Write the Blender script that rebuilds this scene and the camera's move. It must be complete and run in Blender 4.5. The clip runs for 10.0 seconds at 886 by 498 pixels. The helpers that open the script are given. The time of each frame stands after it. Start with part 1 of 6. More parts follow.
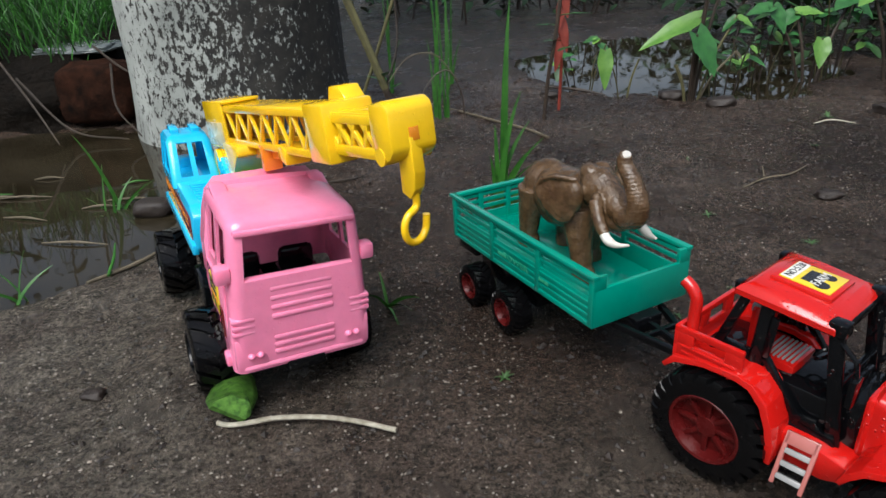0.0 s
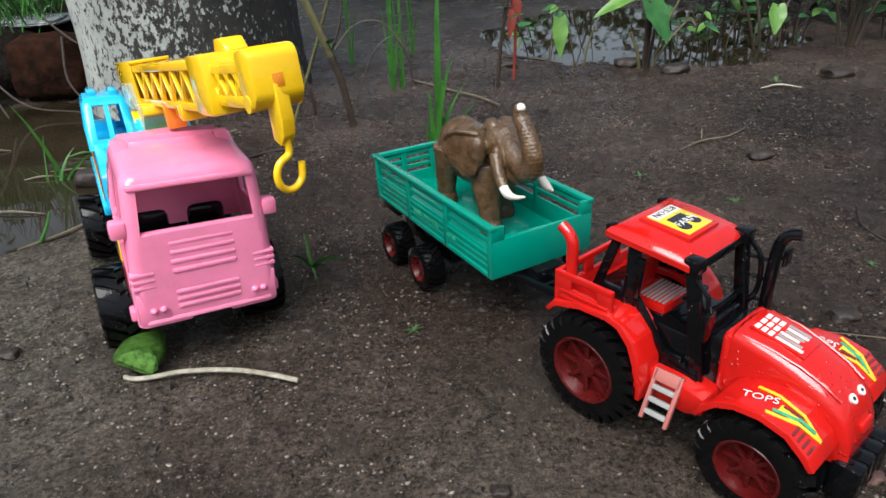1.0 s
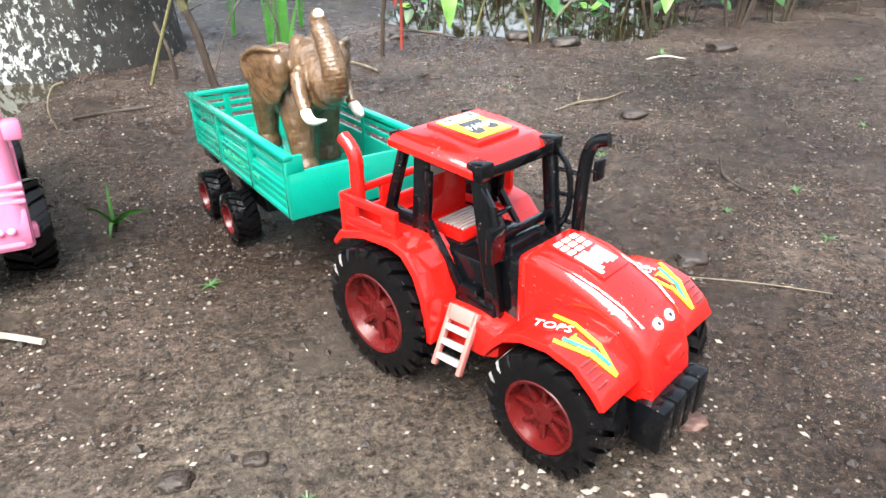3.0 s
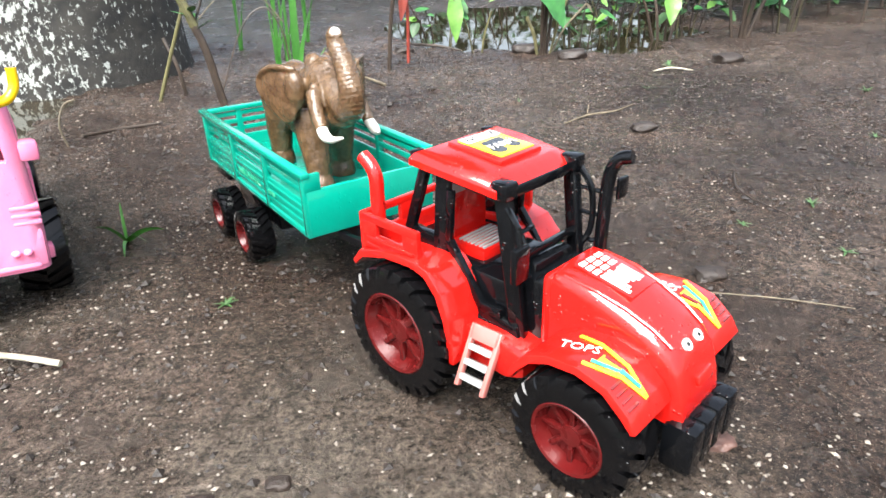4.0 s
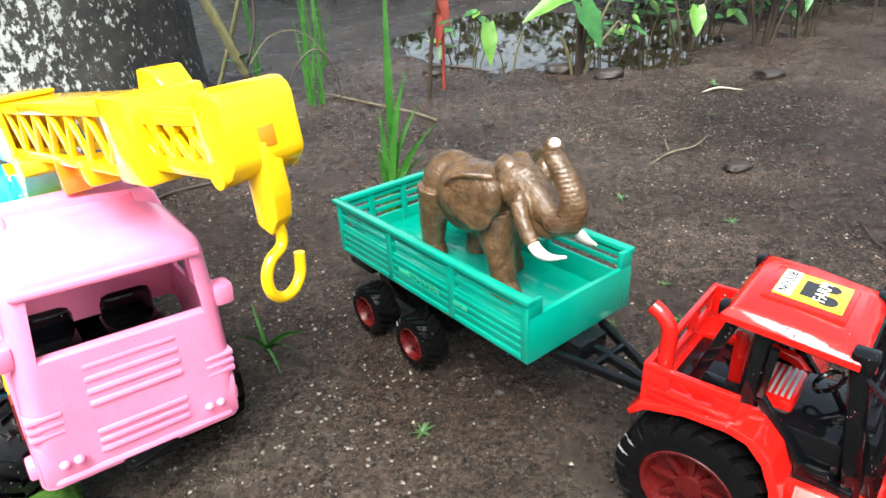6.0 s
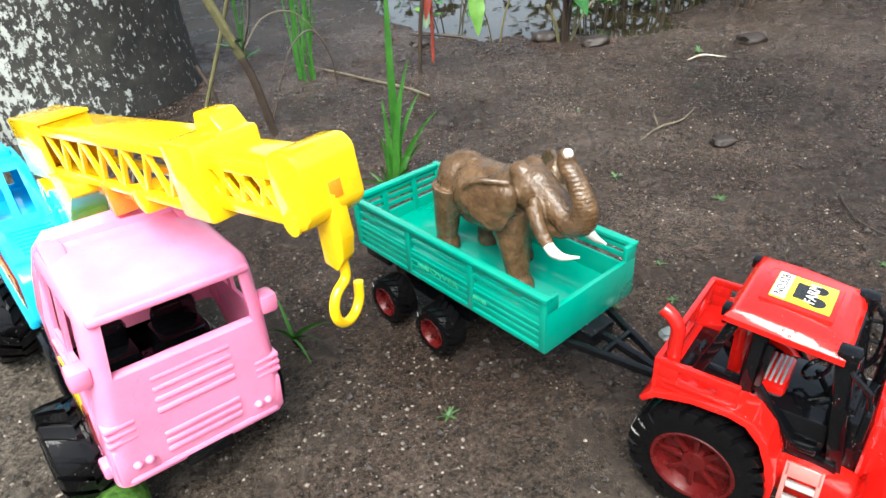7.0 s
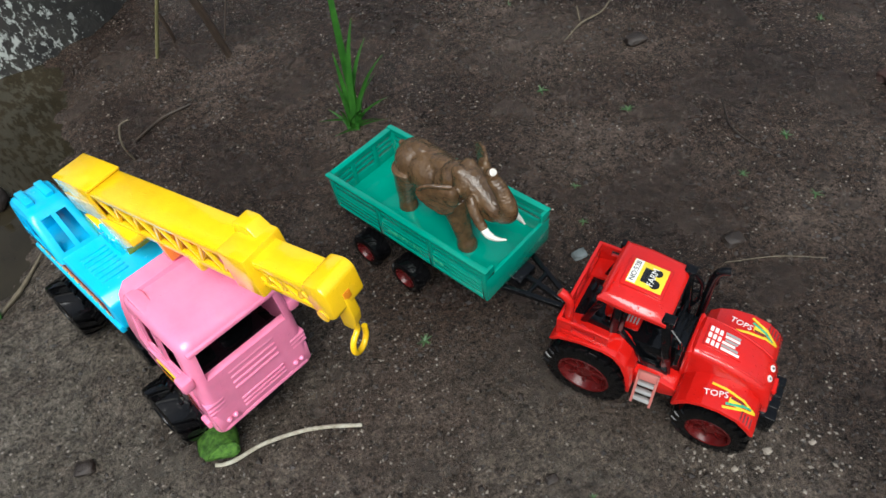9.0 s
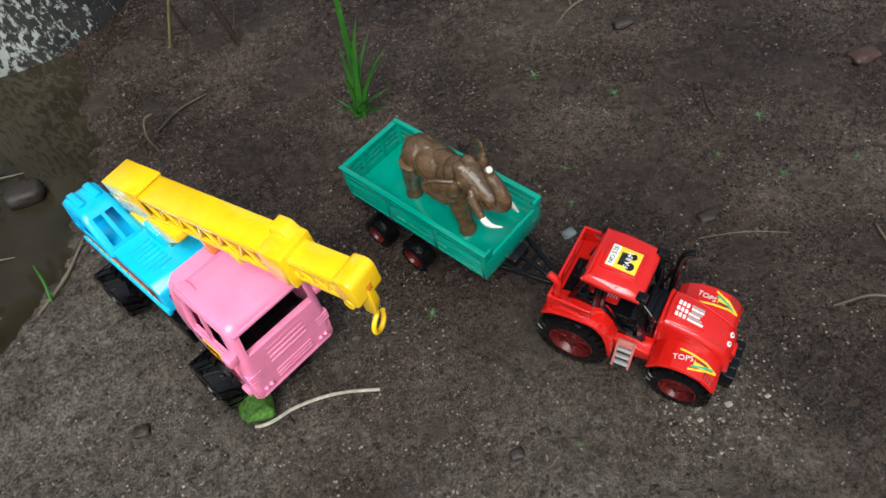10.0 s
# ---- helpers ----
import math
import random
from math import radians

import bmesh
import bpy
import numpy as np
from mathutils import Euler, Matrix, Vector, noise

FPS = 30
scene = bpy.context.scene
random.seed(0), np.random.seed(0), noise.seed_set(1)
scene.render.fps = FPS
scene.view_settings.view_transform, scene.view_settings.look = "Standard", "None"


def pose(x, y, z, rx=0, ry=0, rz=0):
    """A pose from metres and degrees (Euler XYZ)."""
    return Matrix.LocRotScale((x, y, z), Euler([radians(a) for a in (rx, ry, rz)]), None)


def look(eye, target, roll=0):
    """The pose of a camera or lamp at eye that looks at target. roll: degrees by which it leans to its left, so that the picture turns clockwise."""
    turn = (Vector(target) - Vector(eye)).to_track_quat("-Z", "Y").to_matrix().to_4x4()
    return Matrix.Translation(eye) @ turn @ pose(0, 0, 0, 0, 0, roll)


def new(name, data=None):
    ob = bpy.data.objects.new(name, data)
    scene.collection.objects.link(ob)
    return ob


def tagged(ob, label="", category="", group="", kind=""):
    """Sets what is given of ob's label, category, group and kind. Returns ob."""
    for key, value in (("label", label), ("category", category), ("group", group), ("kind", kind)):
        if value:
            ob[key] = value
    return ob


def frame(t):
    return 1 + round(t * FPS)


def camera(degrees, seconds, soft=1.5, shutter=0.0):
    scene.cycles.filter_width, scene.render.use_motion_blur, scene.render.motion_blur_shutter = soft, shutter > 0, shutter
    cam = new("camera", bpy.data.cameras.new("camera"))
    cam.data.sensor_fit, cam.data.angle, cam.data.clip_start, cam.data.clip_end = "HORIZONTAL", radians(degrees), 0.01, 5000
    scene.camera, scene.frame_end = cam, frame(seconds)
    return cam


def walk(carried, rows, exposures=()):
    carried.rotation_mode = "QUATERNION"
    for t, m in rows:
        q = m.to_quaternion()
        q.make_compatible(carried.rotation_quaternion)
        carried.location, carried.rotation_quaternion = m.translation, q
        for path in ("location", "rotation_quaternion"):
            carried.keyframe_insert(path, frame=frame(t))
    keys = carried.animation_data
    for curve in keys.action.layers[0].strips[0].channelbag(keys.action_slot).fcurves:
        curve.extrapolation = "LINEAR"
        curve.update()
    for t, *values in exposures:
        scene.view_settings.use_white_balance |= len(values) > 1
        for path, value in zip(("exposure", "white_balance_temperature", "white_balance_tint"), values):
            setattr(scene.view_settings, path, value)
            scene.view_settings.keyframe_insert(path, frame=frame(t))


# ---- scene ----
cam = camera(69.3, 10.0)
PATH = [
    (0, (0.056, 0.052, 0.346), (0.01, 1.863, -0.501), -3.2),
    (0.5, (0.085, 0.038, 0.341), (0.012, 1.83, -0.545), -3.5),
    (1, (0.128, 0.034, 0.327), (0.111, 1.816, -0.58), -3.6),
    (1.5, (0.176, 0.034, 0.291), (0.258, 1.782, -0.678), -1.4),
    (2, (0.209, 0.051, 0.263), (0.367, 1.772, -0.742), -0.8),
    (2.5, (0.221, 0.065, 0.243), (0.404, 1.779, -0.77), -0.5),
    (3, (0.223, 0.074, 0.246), (0.419, 1.844, -0.665), -1.1),
    (4.3, (0.21, 0.086, 0.249), (0.384, 1.874, -0.632), -2.1),
    (4.5, (0.207, 0.096, 0.247), (0.341, 1.885, -0.638), -2.1),
    (5, (0.171, 0.14, 0.286), (0.286, 1.937, -0.584), -4.0),
    (5.5, (0.104, 0.17, 0.305), (0.276, 1.943, -0.605), -4.0),
    (5.7, (0.081, 0.179, 0.311), (0.311, 1.945, -0.598), -3.8),
    (6.8, (0.033, 0.167, 0.349), (0.374, 1.876, -0.632), -2.8),
    (7, (0.029, 0.168, 0.366), (0.357, 1.846, -0.673), -4.2),
    (7.5, (0.028, 0.171, 0.415), (0.345, 1.707, -0.826), -6.7),
    (8, (0.03, 0.16, 0.494), (0.343, 1.563, -0.896), -6.5),
    (8.5, (0.037, 0.154, 0.553), (0.358, 1.474, -0.914), -7.7),
    (9, (0.041, 0.142, 0.603), (0.333, 1.39, -0.932), -9.1),
    (9.5, (0.043, 0.127, 0.658), (0.271, 1.31, -0.938), -12.3),
    (10, (0.038, 0.115, 0.692), (0.278, 1.262, -0.928), -11.5),
]
EXPOSURES = [(0, -0.14, 6150, 8), (0.5, -0.10, 6150, 8), (1, 0.12, 6200, 8), (1.5, 0.93, 6400, 8), (2, 1.60, 6450, 8), (2.5, 1.90, 6400, 8), (3, 1.80, 6400, 8), (4.5, 1.58, 6300, 8), (5, 1.38, 6350, 7),
             (5.5, 1.28, 6400, 6), (7, 1.13, 6330, 5), (7.5, 0.78, 6280, 5), (8, 0.33, 6230, 5), (8.5, -0.02, 6180, 5), (9, -0.07, 6130, 5), (9.5, -0.12, 6130, 5), (10, -0.07, 6130, 5)]
walk(cam, [(t, look(eye, target, roll)) for t, eye, target, roll in PATH], EXPOSURES)

# ---- world and light: an overcast sky, wide soft sun from high up ----
world = bpy.data.worlds.new("world")
scene.world = world
world.use_nodes = True
wn = world.node_tree
sky = wn.nodes.new("ShaderNodeTexSky")
sky.sky_type, sky.sun_disc = "NISHITA", False
sky.sun_elevation, sky.sun_rotation = radians(59), radians(201)
sky.air_density, sky.dust_density, sky.ozone_density = 1.0, 4.0, 1.0
veil = wn.nodes.new("ShaderNodeHueSaturation")  # cloud takes the blue out of the sky
veil.inputs["Saturation"].default_value = 0.55
wn.links.new(sky.outputs[0], veil.inputs["Color"])
wn.links.new(veil.outputs[0], wn.nodes["Background"].inputs[0])
wn.nodes["Background"].inputs[1].default_value = 0.15
sun = new("sun", bpy.data.lights.new("sun", "SUN"))
sun.data.energy, sun.data.angle, sun.data.color = 4.0, radians(46), (1.0, 0.97, 0.93)
sun.matrix_world = look((-0.6, -1.30, 3.2), (0.1, 0.5, 0.0))


# ---- materials ----
def material(name):
    m = bpy.data.materials.new(name)
    m.use_nodes = True
    return m, m.node_tree.nodes, m.node_tree.links, m.node_tree.nodes["Principled BSDF"]


def noise_of(n, l, scale, detail=4.0, rough=0.6, kind="Object"):
    co, tex = n.new("ShaderNodeTexCoord"), n.new("ShaderNodeTexNoise")
    l.new(co.outputs[kind], tex.inputs["Vector"])
    tex.inputs["Scale"].default_value, tex.inputs["Detail"].default_value, tex.inputs["Roughness"].default_value = scale, detail, rough
    return tex.outputs["Fac"]


def ramp_of(n, l, fac, stops):
    r = n.new("ShaderNodeValToRGB")
    while len(r.color_ramp.elements) < len(stops):
        r.color_ramp.elements.new(0.5)
    for e, (p, c) in zip(r.color_ramp.elements, stops):
        e.position = p
        e.color = (*c, 1) if isinstance(c, tuple) else (c, c, c, 1)
    l.new(fac, r.inputs[0])
    return r.outputs[0]


def mix_of(n, l, fac, a, b, mode="MIX"):
    m = n.new("ShaderNodeMix")
    m.data_type, m.blend_type = "RGBA", mode
    for socket, value in ((m.inputs[0], fac), (m.inputs[6], a), (m.inputs[7], b)):
        if isinstance(value, bpy.types.NodeSocket):
            l.new(value, socket)
        elif isinstance(value, tuple):
            socket.default_value = (*value, 1)
        else:
            socket.default_value = value
    return m.outputs[2]


def bump_of(n, l, heights, b):
    """heights: (socket, strength, distance) from coarse to fine."""
    last = None
    for h, strength, distance in heights:
        u = n.new("ShaderNodeBump")
        u.inputs["Strength"].default_value, u.inputs["Distance"].default_value = strength, distance
        l.new(h, u.inputs["Height"])
        if last:
            l.new(last, u.inputs["Normal"])
        last = u.outputs[0]
    l.new(last, b.inputs["Normal"])


def plastic(name, colour, rough=0.28, dirt=0.25, drops=0.5, gloss=0.5, coat=0.45):
    """Moulded toy plastic: faint mottling, water drops as relief, splashed mud specks."""
    m, n, l, b = material(name)
    tone = ramp_of(n, l, noise_of(n, l, 35), [(0.3, tuple(c * 0.86 for c in colour)), (0.7, colour)])
    speck = ramp_of(n, l, noise_of(n, l, 420, 3), [(0.66, 0.0), (0.72, 1.0)])
    area = ramp_of(n, l, noise_of(n, l, 28, 3), [(0.46, 0.0), (0.66, dirt)])
    both = mix_of(n, l, 1.0, speck, area, "MULTIPLY")
    l.new(mix_of(n, l, both, tone, (0.075, 0.05, 0.032)), b.inputs["Base Color"])
    l.new(ramp_of(n, l, noise_of(n, l, 60, 5), [(0.35, rough * 0.35), (0.7, rough * 1.0)]), b.inputs["Roughness"])
    co, vor = n.new("ShaderNodeTexCoord"), n.new("ShaderNodeTexVoronoi")
    l.new(co.outputs["Object"], vor.inputs["Vector"])
    vor.inputs["Scale"].default_value = 260
    drop = ramp_of(n, l, vor.outputs["Distance"], [(0.12, 1.0), (0.26, 0.0)])
    wet = ramp_of(n, l, noise_of(n, l, 45, 2), [(0.5, 0.0), (0.6, 1.0)])
    bump_of(n, l, [(noise_of(n, l, 90, 3), 0.22, 0.0012), (mix_of(n, l, 1.0, drop, wet, "MULTIPLY"), drops, 0.0006)], b)
    b.inputs["Specular IOR Level"].default_value = gloss
    b.inputs["Coat Weight"].default_value, b.inputs["Coat Roughness"].default_value = coat, 0.06
    return m


PINK = plastic("pink_plastic", (0.98, 0.265, 0.44), 0.18, 0.12, 0.3)
# thin moulded walls let some light through
pink_skin = PINK.node_tree.nodes["Principled BSDF"]
pink_skin.inputs["Subsurface Weight"].default_value, pink_skin.inputs["Subsurface Scale"].default_value = 0.2, 0.012
pink_skin.inputs["Subsurface Radius"].default_value = (1.0, 0.35, 0.5)
YELLOW = plastic("yellow_plastic", (0.97, 0.60, 0.006), 0.22, 0.3, 0.25)
ORANGE = plastic("orange_plastic", (0.8, 0.26, 0.01), 0.32, 0.2)
BLUE = plastic("blue_plastic", (0.025, 0.52, 0.86), 0.30, 0.3, 0.3)
GREEN = plastic("green_plastic", (0.005, 0.255, 0.178), 0.25, 0.3, 0.3)
RED = plastic("red_plastic", (0.54, 0.009, 0.006), 0.16, 0.35, 0.9)
DARKRED = plastic("dark_red_rim_plastic", (0.075, 0.005, 0.005), 0.42, 0.4, 0.4, 0.35, 0.0)
BLACK = plastic("black_plastic", (0.003, 0.0034, 0.0042), 0.12, 0.12, 1.0, 0.3, 0.0)
TYRE = plastic("black_tyre_plastic", (0.003, 0.003, 0.0034), 0.13, 0.10, 1.0, 0.28, 0.0)
SILVER = plastic("silver_foil", (0.30, 0.30, 0.29), 0.22, 0.3, 0.3)
LADDER = plastic("clear_pink_plastic", (0.42, 0.14, 0.12), 0.22, 0.3, 0.3)
WHITE = plastic("white_print", (0.75, 0.74, 0.7), 0.35, 0.3, 0.1)
PAPER = plastic("yellow_print", (0.8, 0.58, 0.03), 0.35, 0.3, 0.1)
INK = plastic("black_print", (0.012, 0.012, 0.012), 0.4, 0.2, 0.1)
PRINTRED = plastic("dark_red_print", (0.16, 0.02, 0.02), 0.35, 0.3, 0.1)
PRINTORANGE = plastic("orange_print", (0.75, 0.25, 0.02), 0.35, 0.3, 0.1)
PALEPRINT = plastic("pale_peeling_print", (0.66, 0.56, 0.30), 0.45, 0.5, 0.1)
LIGHTGREEN = plastic("pale_green_print", (0.04, 0.40, 0.22), 0.4, 0.3, 0.1)


def mud():
    m, n, l, b = material("wet_brown_mud")
    big = noise_of(n, l, 3.2, 5, 0.6)
    mid = noise_of(n, l, 75, 7, 0.75)
    fine = noise_of(n, l, 260, 6, 0.75)
    grit = noise_of(n, l, 700, 4, 0.7)
    base = ramp_of(n, l, big, [(0.36, (0.024, 0.0140, 0.0098)), (0.50, (0.047, 0.0305, 0.0222)), (0.64, (0.078, 0.056, 0.043))])
    grain = mix_of(n, l, 1.0, ramp_of(n, l, mid, [(0.34, 0.40), (0.5, 1.0), (0.66, 1.55)]), ramp_of(n, l, fine, [(0.38, 0.36), (0.5, 1.0), (0.64, 1.65)]), "MULTIPLY")
    base = mix_of(n, l, 1.0, base, grain, "MULTIPLY")
    # pale grit, brightened so that it doubles as painted specular speckle
    pale = ramp_of(n, l, grit, [(0.61, 0.0), (0.66, 0.8)])
    base = mix_of(n, l, pale, base, (0.32, 0.27, 0.215))
    # sparse pale sand grains, which also paint wet glints into the colour
    co2, vor = n.new("ShaderNodeTexCoord"), n.new("ShaderNodeTexVoronoi")
    l.new(co2.outputs["Object"], vor.inputs["Vector"])
    vor.inputs["Scale"].default_value = 170
    pick = n.new("ShaderNodeSeparateColor")
    l.new(vor.outputs["Color"], pick.inputs[0])
    few = ramp_of(n, l, pick.outputs[0], [(0.90, 0.0), (0.96, 0.8)])
    dot = ramp_of(n, l, vor.outputs["Distance"], [(0.12, 1.0), (0.22, 0.0)])
    grain_glint = mix_of(n, l, 1.0, few, dot, "MULTIPLY")
    dark_few = ramp_of(n, l, pick.outputs[1], [(0.74, 0.0), (0.80, 0.8)])
    clod = mix_of(n, l, 1.0, dark_few, ramp_of(n, l, vor.outputs["Distance"], [(0.25, 1.0), (0.42, 0.0)]), "MULTIPLY")
    base = mix_of(n, l, clod, base, (0.010, 0.007, 0.005))
    base = mix_of(n, l, grain_glint, base, (0.50, 0.46, 0.40))
    # grey trodden silt beside the puddle and round the toys' front
    co, gap = n.new("ShaderNodeTexCoord"), n.new("ShaderNodeVectorMath")
    gap.operation = "DISTANCE"
    l.new(co.outputs["Object"], gap.inputs[0])
    gap.inputs[1].default_value = (-0.52, 0.42, 0.0)
    near = ramp_of(n, l, gap.outputs["Value"], [(0.26, 0.90), (0.60, 0.0)])
    # second silt patch, drawn wider so its pale colour also paints wet sheen
    gap2 = n.new("ShaderNodeVectorMath")
    gap2.operation = "DISTANCE"
    l.new(co.outputs["Object"], gap2.inputs[0])
    gap2.inputs[1].default_value = (0.13, 0.17, 0.0)
    near = mix_of(n, l, 1.0, near, ramp_of(n, l, gap2.outputs["Value"], [(0.08, 0.72), (0.36, 0.0)]), "LIGHTEN")
    patch = mix_of(n, l, 1.0, near, ramp_of(n, l, noise_of(n, l, 9, 6, 0.7), [(0.36, 0.35), (0.6, 1.0)]), "MULTIPLY")
    silt = mix_of(n, l, 1.0, (0.150, 0.132, 0.106), grain, "MULTIPLY")
    l.new(mix_of(n, l, patch, base, silt), b.inputs["Base Color"])
    wet = noise_of(n, l, 7.5, 6, 0.7)
    l.new(mix_of(n, l, patch, ramp_of(n, l, wet, [(0.40, 0.06), (0.50, 0.17), (0.62, 0.36)]), ramp_of(n, l, wet, [(0.42, 0.08), (0.60, 0.28)])), b.inputs["Roughness"])
    b.inputs["Specular IOR Level"].default_value = 0.42
    # standing water fills the finest pits where the film is wet
    film = ramp_of(n, l, wet, [(0.38, 0.35), (0.52, 1.0)])
    bump_of(n, l, [(mid, 1.0, 0.0085), (mix_of(n, l, 1.0, fine, film, "MULTIPLY"), 1.0, 0.0048), (mix_of(n, l, 1.0, grit, film, "MULTIPLY"), 1.0, 0.0022)], b)
    return m


def pool():
    m, n, l, b = material("muddy_water")
    l.new(ramp_of(n, l, noise_of(n, l, 5, 4), [(0.35, (0.014, 0.011, 0.006)), (0.65, (0.030, 0.024, 0.014))]), b.inputs["Base Color"])
    b.inputs["Roughness"].default_value = 0.03
    b.inputs["IOR"].default_value = 1.33
    bump_of(n, l, [(noise_of(n, l, 14, 2), 0.06, 0.004)], b)
    return m


def bark():
    m, n, l, b = material("whitewashed_mould_spotted_bark")
    co = n.new("ShaderNodeTexCoord")
    split = n.new("ShaderNodeSeparateXYZ")
    l.new(co.outputs["Object"], split.inputs[0])
    side = n.new("ShaderNodeMapRange")
    l.new(split.outputs["X"], side.inputs["Value"])
    side.inputs["From Min"].default_value, side.inputs["From Max"].default_value = -0.20, 0.20
    side.inputs["To Min"].default_value, side.inputs["To Max"].default_value = -0.085, 0.115
    mottles = n.new("ShaderNodeMapping")
    mottles.inputs["Scale"].default_value = (1, 1, 0.6)
    l.new(co.outputs["Object"], mottles.inputs[0])
    spots = n.new("ShaderNodeTexNoise")
    spots.inputs["Scale"].default_value, spots.inputs["Detail"].default_value, spots.inputs["Roughness"].default_value = 88, 7, 0.72
    l.new(mottles.outputs[0], spots.inputs["Vector"])
    add = n.new("ShaderNodeMath")
    add.operation = "ADD"
    l.new(spots.outputs["Fac"], add.inputs[0])
    l.new(side.outputs[0], add.inputs[1])
    mould = ramp_of(n, l, add.outputs[0], [(0.485, 0.0), (0.52, 1.0)])
    lime = ramp_of(n, l, noise_of(n, l, 9, 5), [(0.3, (0.19, 0.205, 0.19)), (0.65, (0.38, 0.40, 0.37))])
    dark = ramp_of(n, l, noise_of(n, l, 30, 4), [(0.3, (0.008, 0.008, 0.008)), (0.7, (0.03, 0.027, 0.022))])
    l.new(mix_of(n, l, mould, lime, dark), b.inputs["Base Color"])
    b.inputs["Roughness"].default_value = 0.85
    bump_of(n, l, [(noise_of(n, l, 20, 5), 0.5, 0.01), (mould, 0.4, 0.0015), (noise_of(n, l, 220, 5), 0.4, 0.001)], b)
    return m


def matter(name, dark, light, scale=60, rough=0.6, relief=0.4, depth=0.001, sheen=0.0):
    m, n, l, b = material(name)
    info = n.new("ShaderNodeNewGeometry")
    tone = ramp_of(n, l, noise_of(n, l, scale, 6, 0.65), [(0.3, dark), (0.7, light)])
    shift = ramp_of(n, l, info.outputs["Random Per Island"], [(0.0, 0.65), (1.0, 1.25)])
    l.new(mix_of(n, l, 1.0, tone, shift, "MULTIPLY"), b.inputs["Base Color"])
    b.inputs["Roughness"].default_value = rough
    b.inputs["Transmission Weight"].default_value = 0.0
    b.inputs["Subsurface Weight"].default_value = sheen
    b.inputs["Subsurface Radius"].default_value = (0.002, 0.003, 0.001)
    bump_of(n, l, [(noise_of(n, l, scale * 2.5, 5), relief, depth)], b)
    return m


MUD, POOL, BARK = mud(), pool(), bark()
HIDE = matter("brown_painted_hide", (0.070, 0.036, 0.014), (0.185, 0.108, 0.050), 90, 0.20, 1.0, 0.0018)
HIDE.node_tree.nodes["Principled BSDF"].inputs["Coat Weight"].default_value = 0.35
HIDE.node_tree.nodes["Principled BSDF"].inputs["Coat Roughness"].default_value = 0.08
IVORY = matter("white_painted_tusk", (0.6, 0.57, 0.5), (0.8, 0.78, 0.72), 90, 0.4, 0.2)
LEAF = matter("green_leaf", (0.014, 0.075, 0.017), (0.042, 0.165, 0.036), 40, 0.38, 0.4)
PALELEAF = matter("pale_yellow_green_leaf", (0.06, 0.17, 0.022), (0.14, 0.28, 0.05), 40, 0.4, 0.4)
SPROUT = matter("olive_green_sprout", (0.020, 0.055, 0.014), (0.065, 0.14, 0.04), 60, 0.45, 0.4)
GRASS = matter("grass_blade", (0.012, 0.075, 0.008), (0.05, 0.19, 0.02), 50, 0.4, 0.3)
DARKLEAF = matter("dark_foliage", (0.008, 0.03, 0.008), (0.03, 0.09, 0.02), 20, 0.5, 0.4)
STEM = matter("brown_green_stem", (0.05, 0.045, 0.02), (0.13, 0.12, 0.045), 60, 0.6, 0.5)
DARKSTEM = matter("dark_wet_stem", (0.018, 0.012, 0.009), (0.05, 0.034, 0.022), 60, 0.5, 0.5)
REDSTEM = matter("red_stem", (0.16, 0.02, 0.012), (0.30, 0.05, 0.03), 60, 0.5, 0.4)
STRAW = matter("pale_straw", (0.07, 0.055, 0.034), (0.17, 0.14, 0.092), 80, 0.6, 0.4)
PALESTEM = matter("white_peeled_stem", (0.20, 0.17, 0.11), (0.55, 0.52, 0.42), 120, 0.5, 0.5)
STONE = matter("pale_pebble", (0.11, 0.09, 0.07), (0.29, 0.255, 0.21), 200, 0.6, 0.4)
CLOD = matter("dark_mud_clod", (0.008, 0.0055, 0.0042), (0.028, 0.019, 0.014), 150, 0.5, 0.7, 0.002)
REDSTONE = matter("dark_red_stone", (0.03, 0.014, 0.010), (0.085, 0.042, 0.031), 80, 0.5, 0.6, 0.002)
# near-black earth: the shade of the plants above is painted into this colour
BANK = matter("shade_darkened_earth", (0.002, 0.0018, 0.0014), (0.009, 0.0065, 0.0045), 22, 0.7, 0.8, 0.012)
# brown-red brick taken almost to black, the tree's shade being in the colour
OLDBRICK = matter("shaded_old_brick", (0.004, 0.003, 0.0025), (0.030, 0.012, 0.007), 30, 0.95, 0.7, 0.006)
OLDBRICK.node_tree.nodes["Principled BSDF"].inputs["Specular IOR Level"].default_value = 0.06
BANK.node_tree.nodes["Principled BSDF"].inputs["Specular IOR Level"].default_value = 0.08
SLATE = matter("wet_grey_slab", (0.05, 0.06, 0.06), (0.16, 0.18, 0.18), 30, 0.2, 0.3, 0.003)


# ---- building helpers ----
def smooth(bm, angle=38):
    for fc in bm.faces:
        fc.smooth = True
    for e in bm.edges:
        if len(e.link_faces) == 2 and e.calc_face_angle(0) > radians(angle):
            e.smooth = False


def link(name, bm, mats, angle=38):
    bmesh.ops.recalc_face_normals(bm, faces=bm.faces)
    smooth(bm, angle)
    me = bpy.data.meshes.new(name)
    bm.to_mesh(me)
    bm.free()
    for m in mats if isinstance(mats, (list, tuple)) else (mats,):
        me.materials.append(m)
    return new(name, me)


def part(name, bm, mat, parent, label="", angle=38):
    ob = link(name, bm, mat, angle)
    ob.parent = parent
    if label:
        tagged(ob, label)
    return ob


def thing(name, m, label, category, group=""):
    ob = new(name)
    ob.empty_display_size = 0.02
    ob.matrix_world = m
    return tagged(ob, label, category, group)


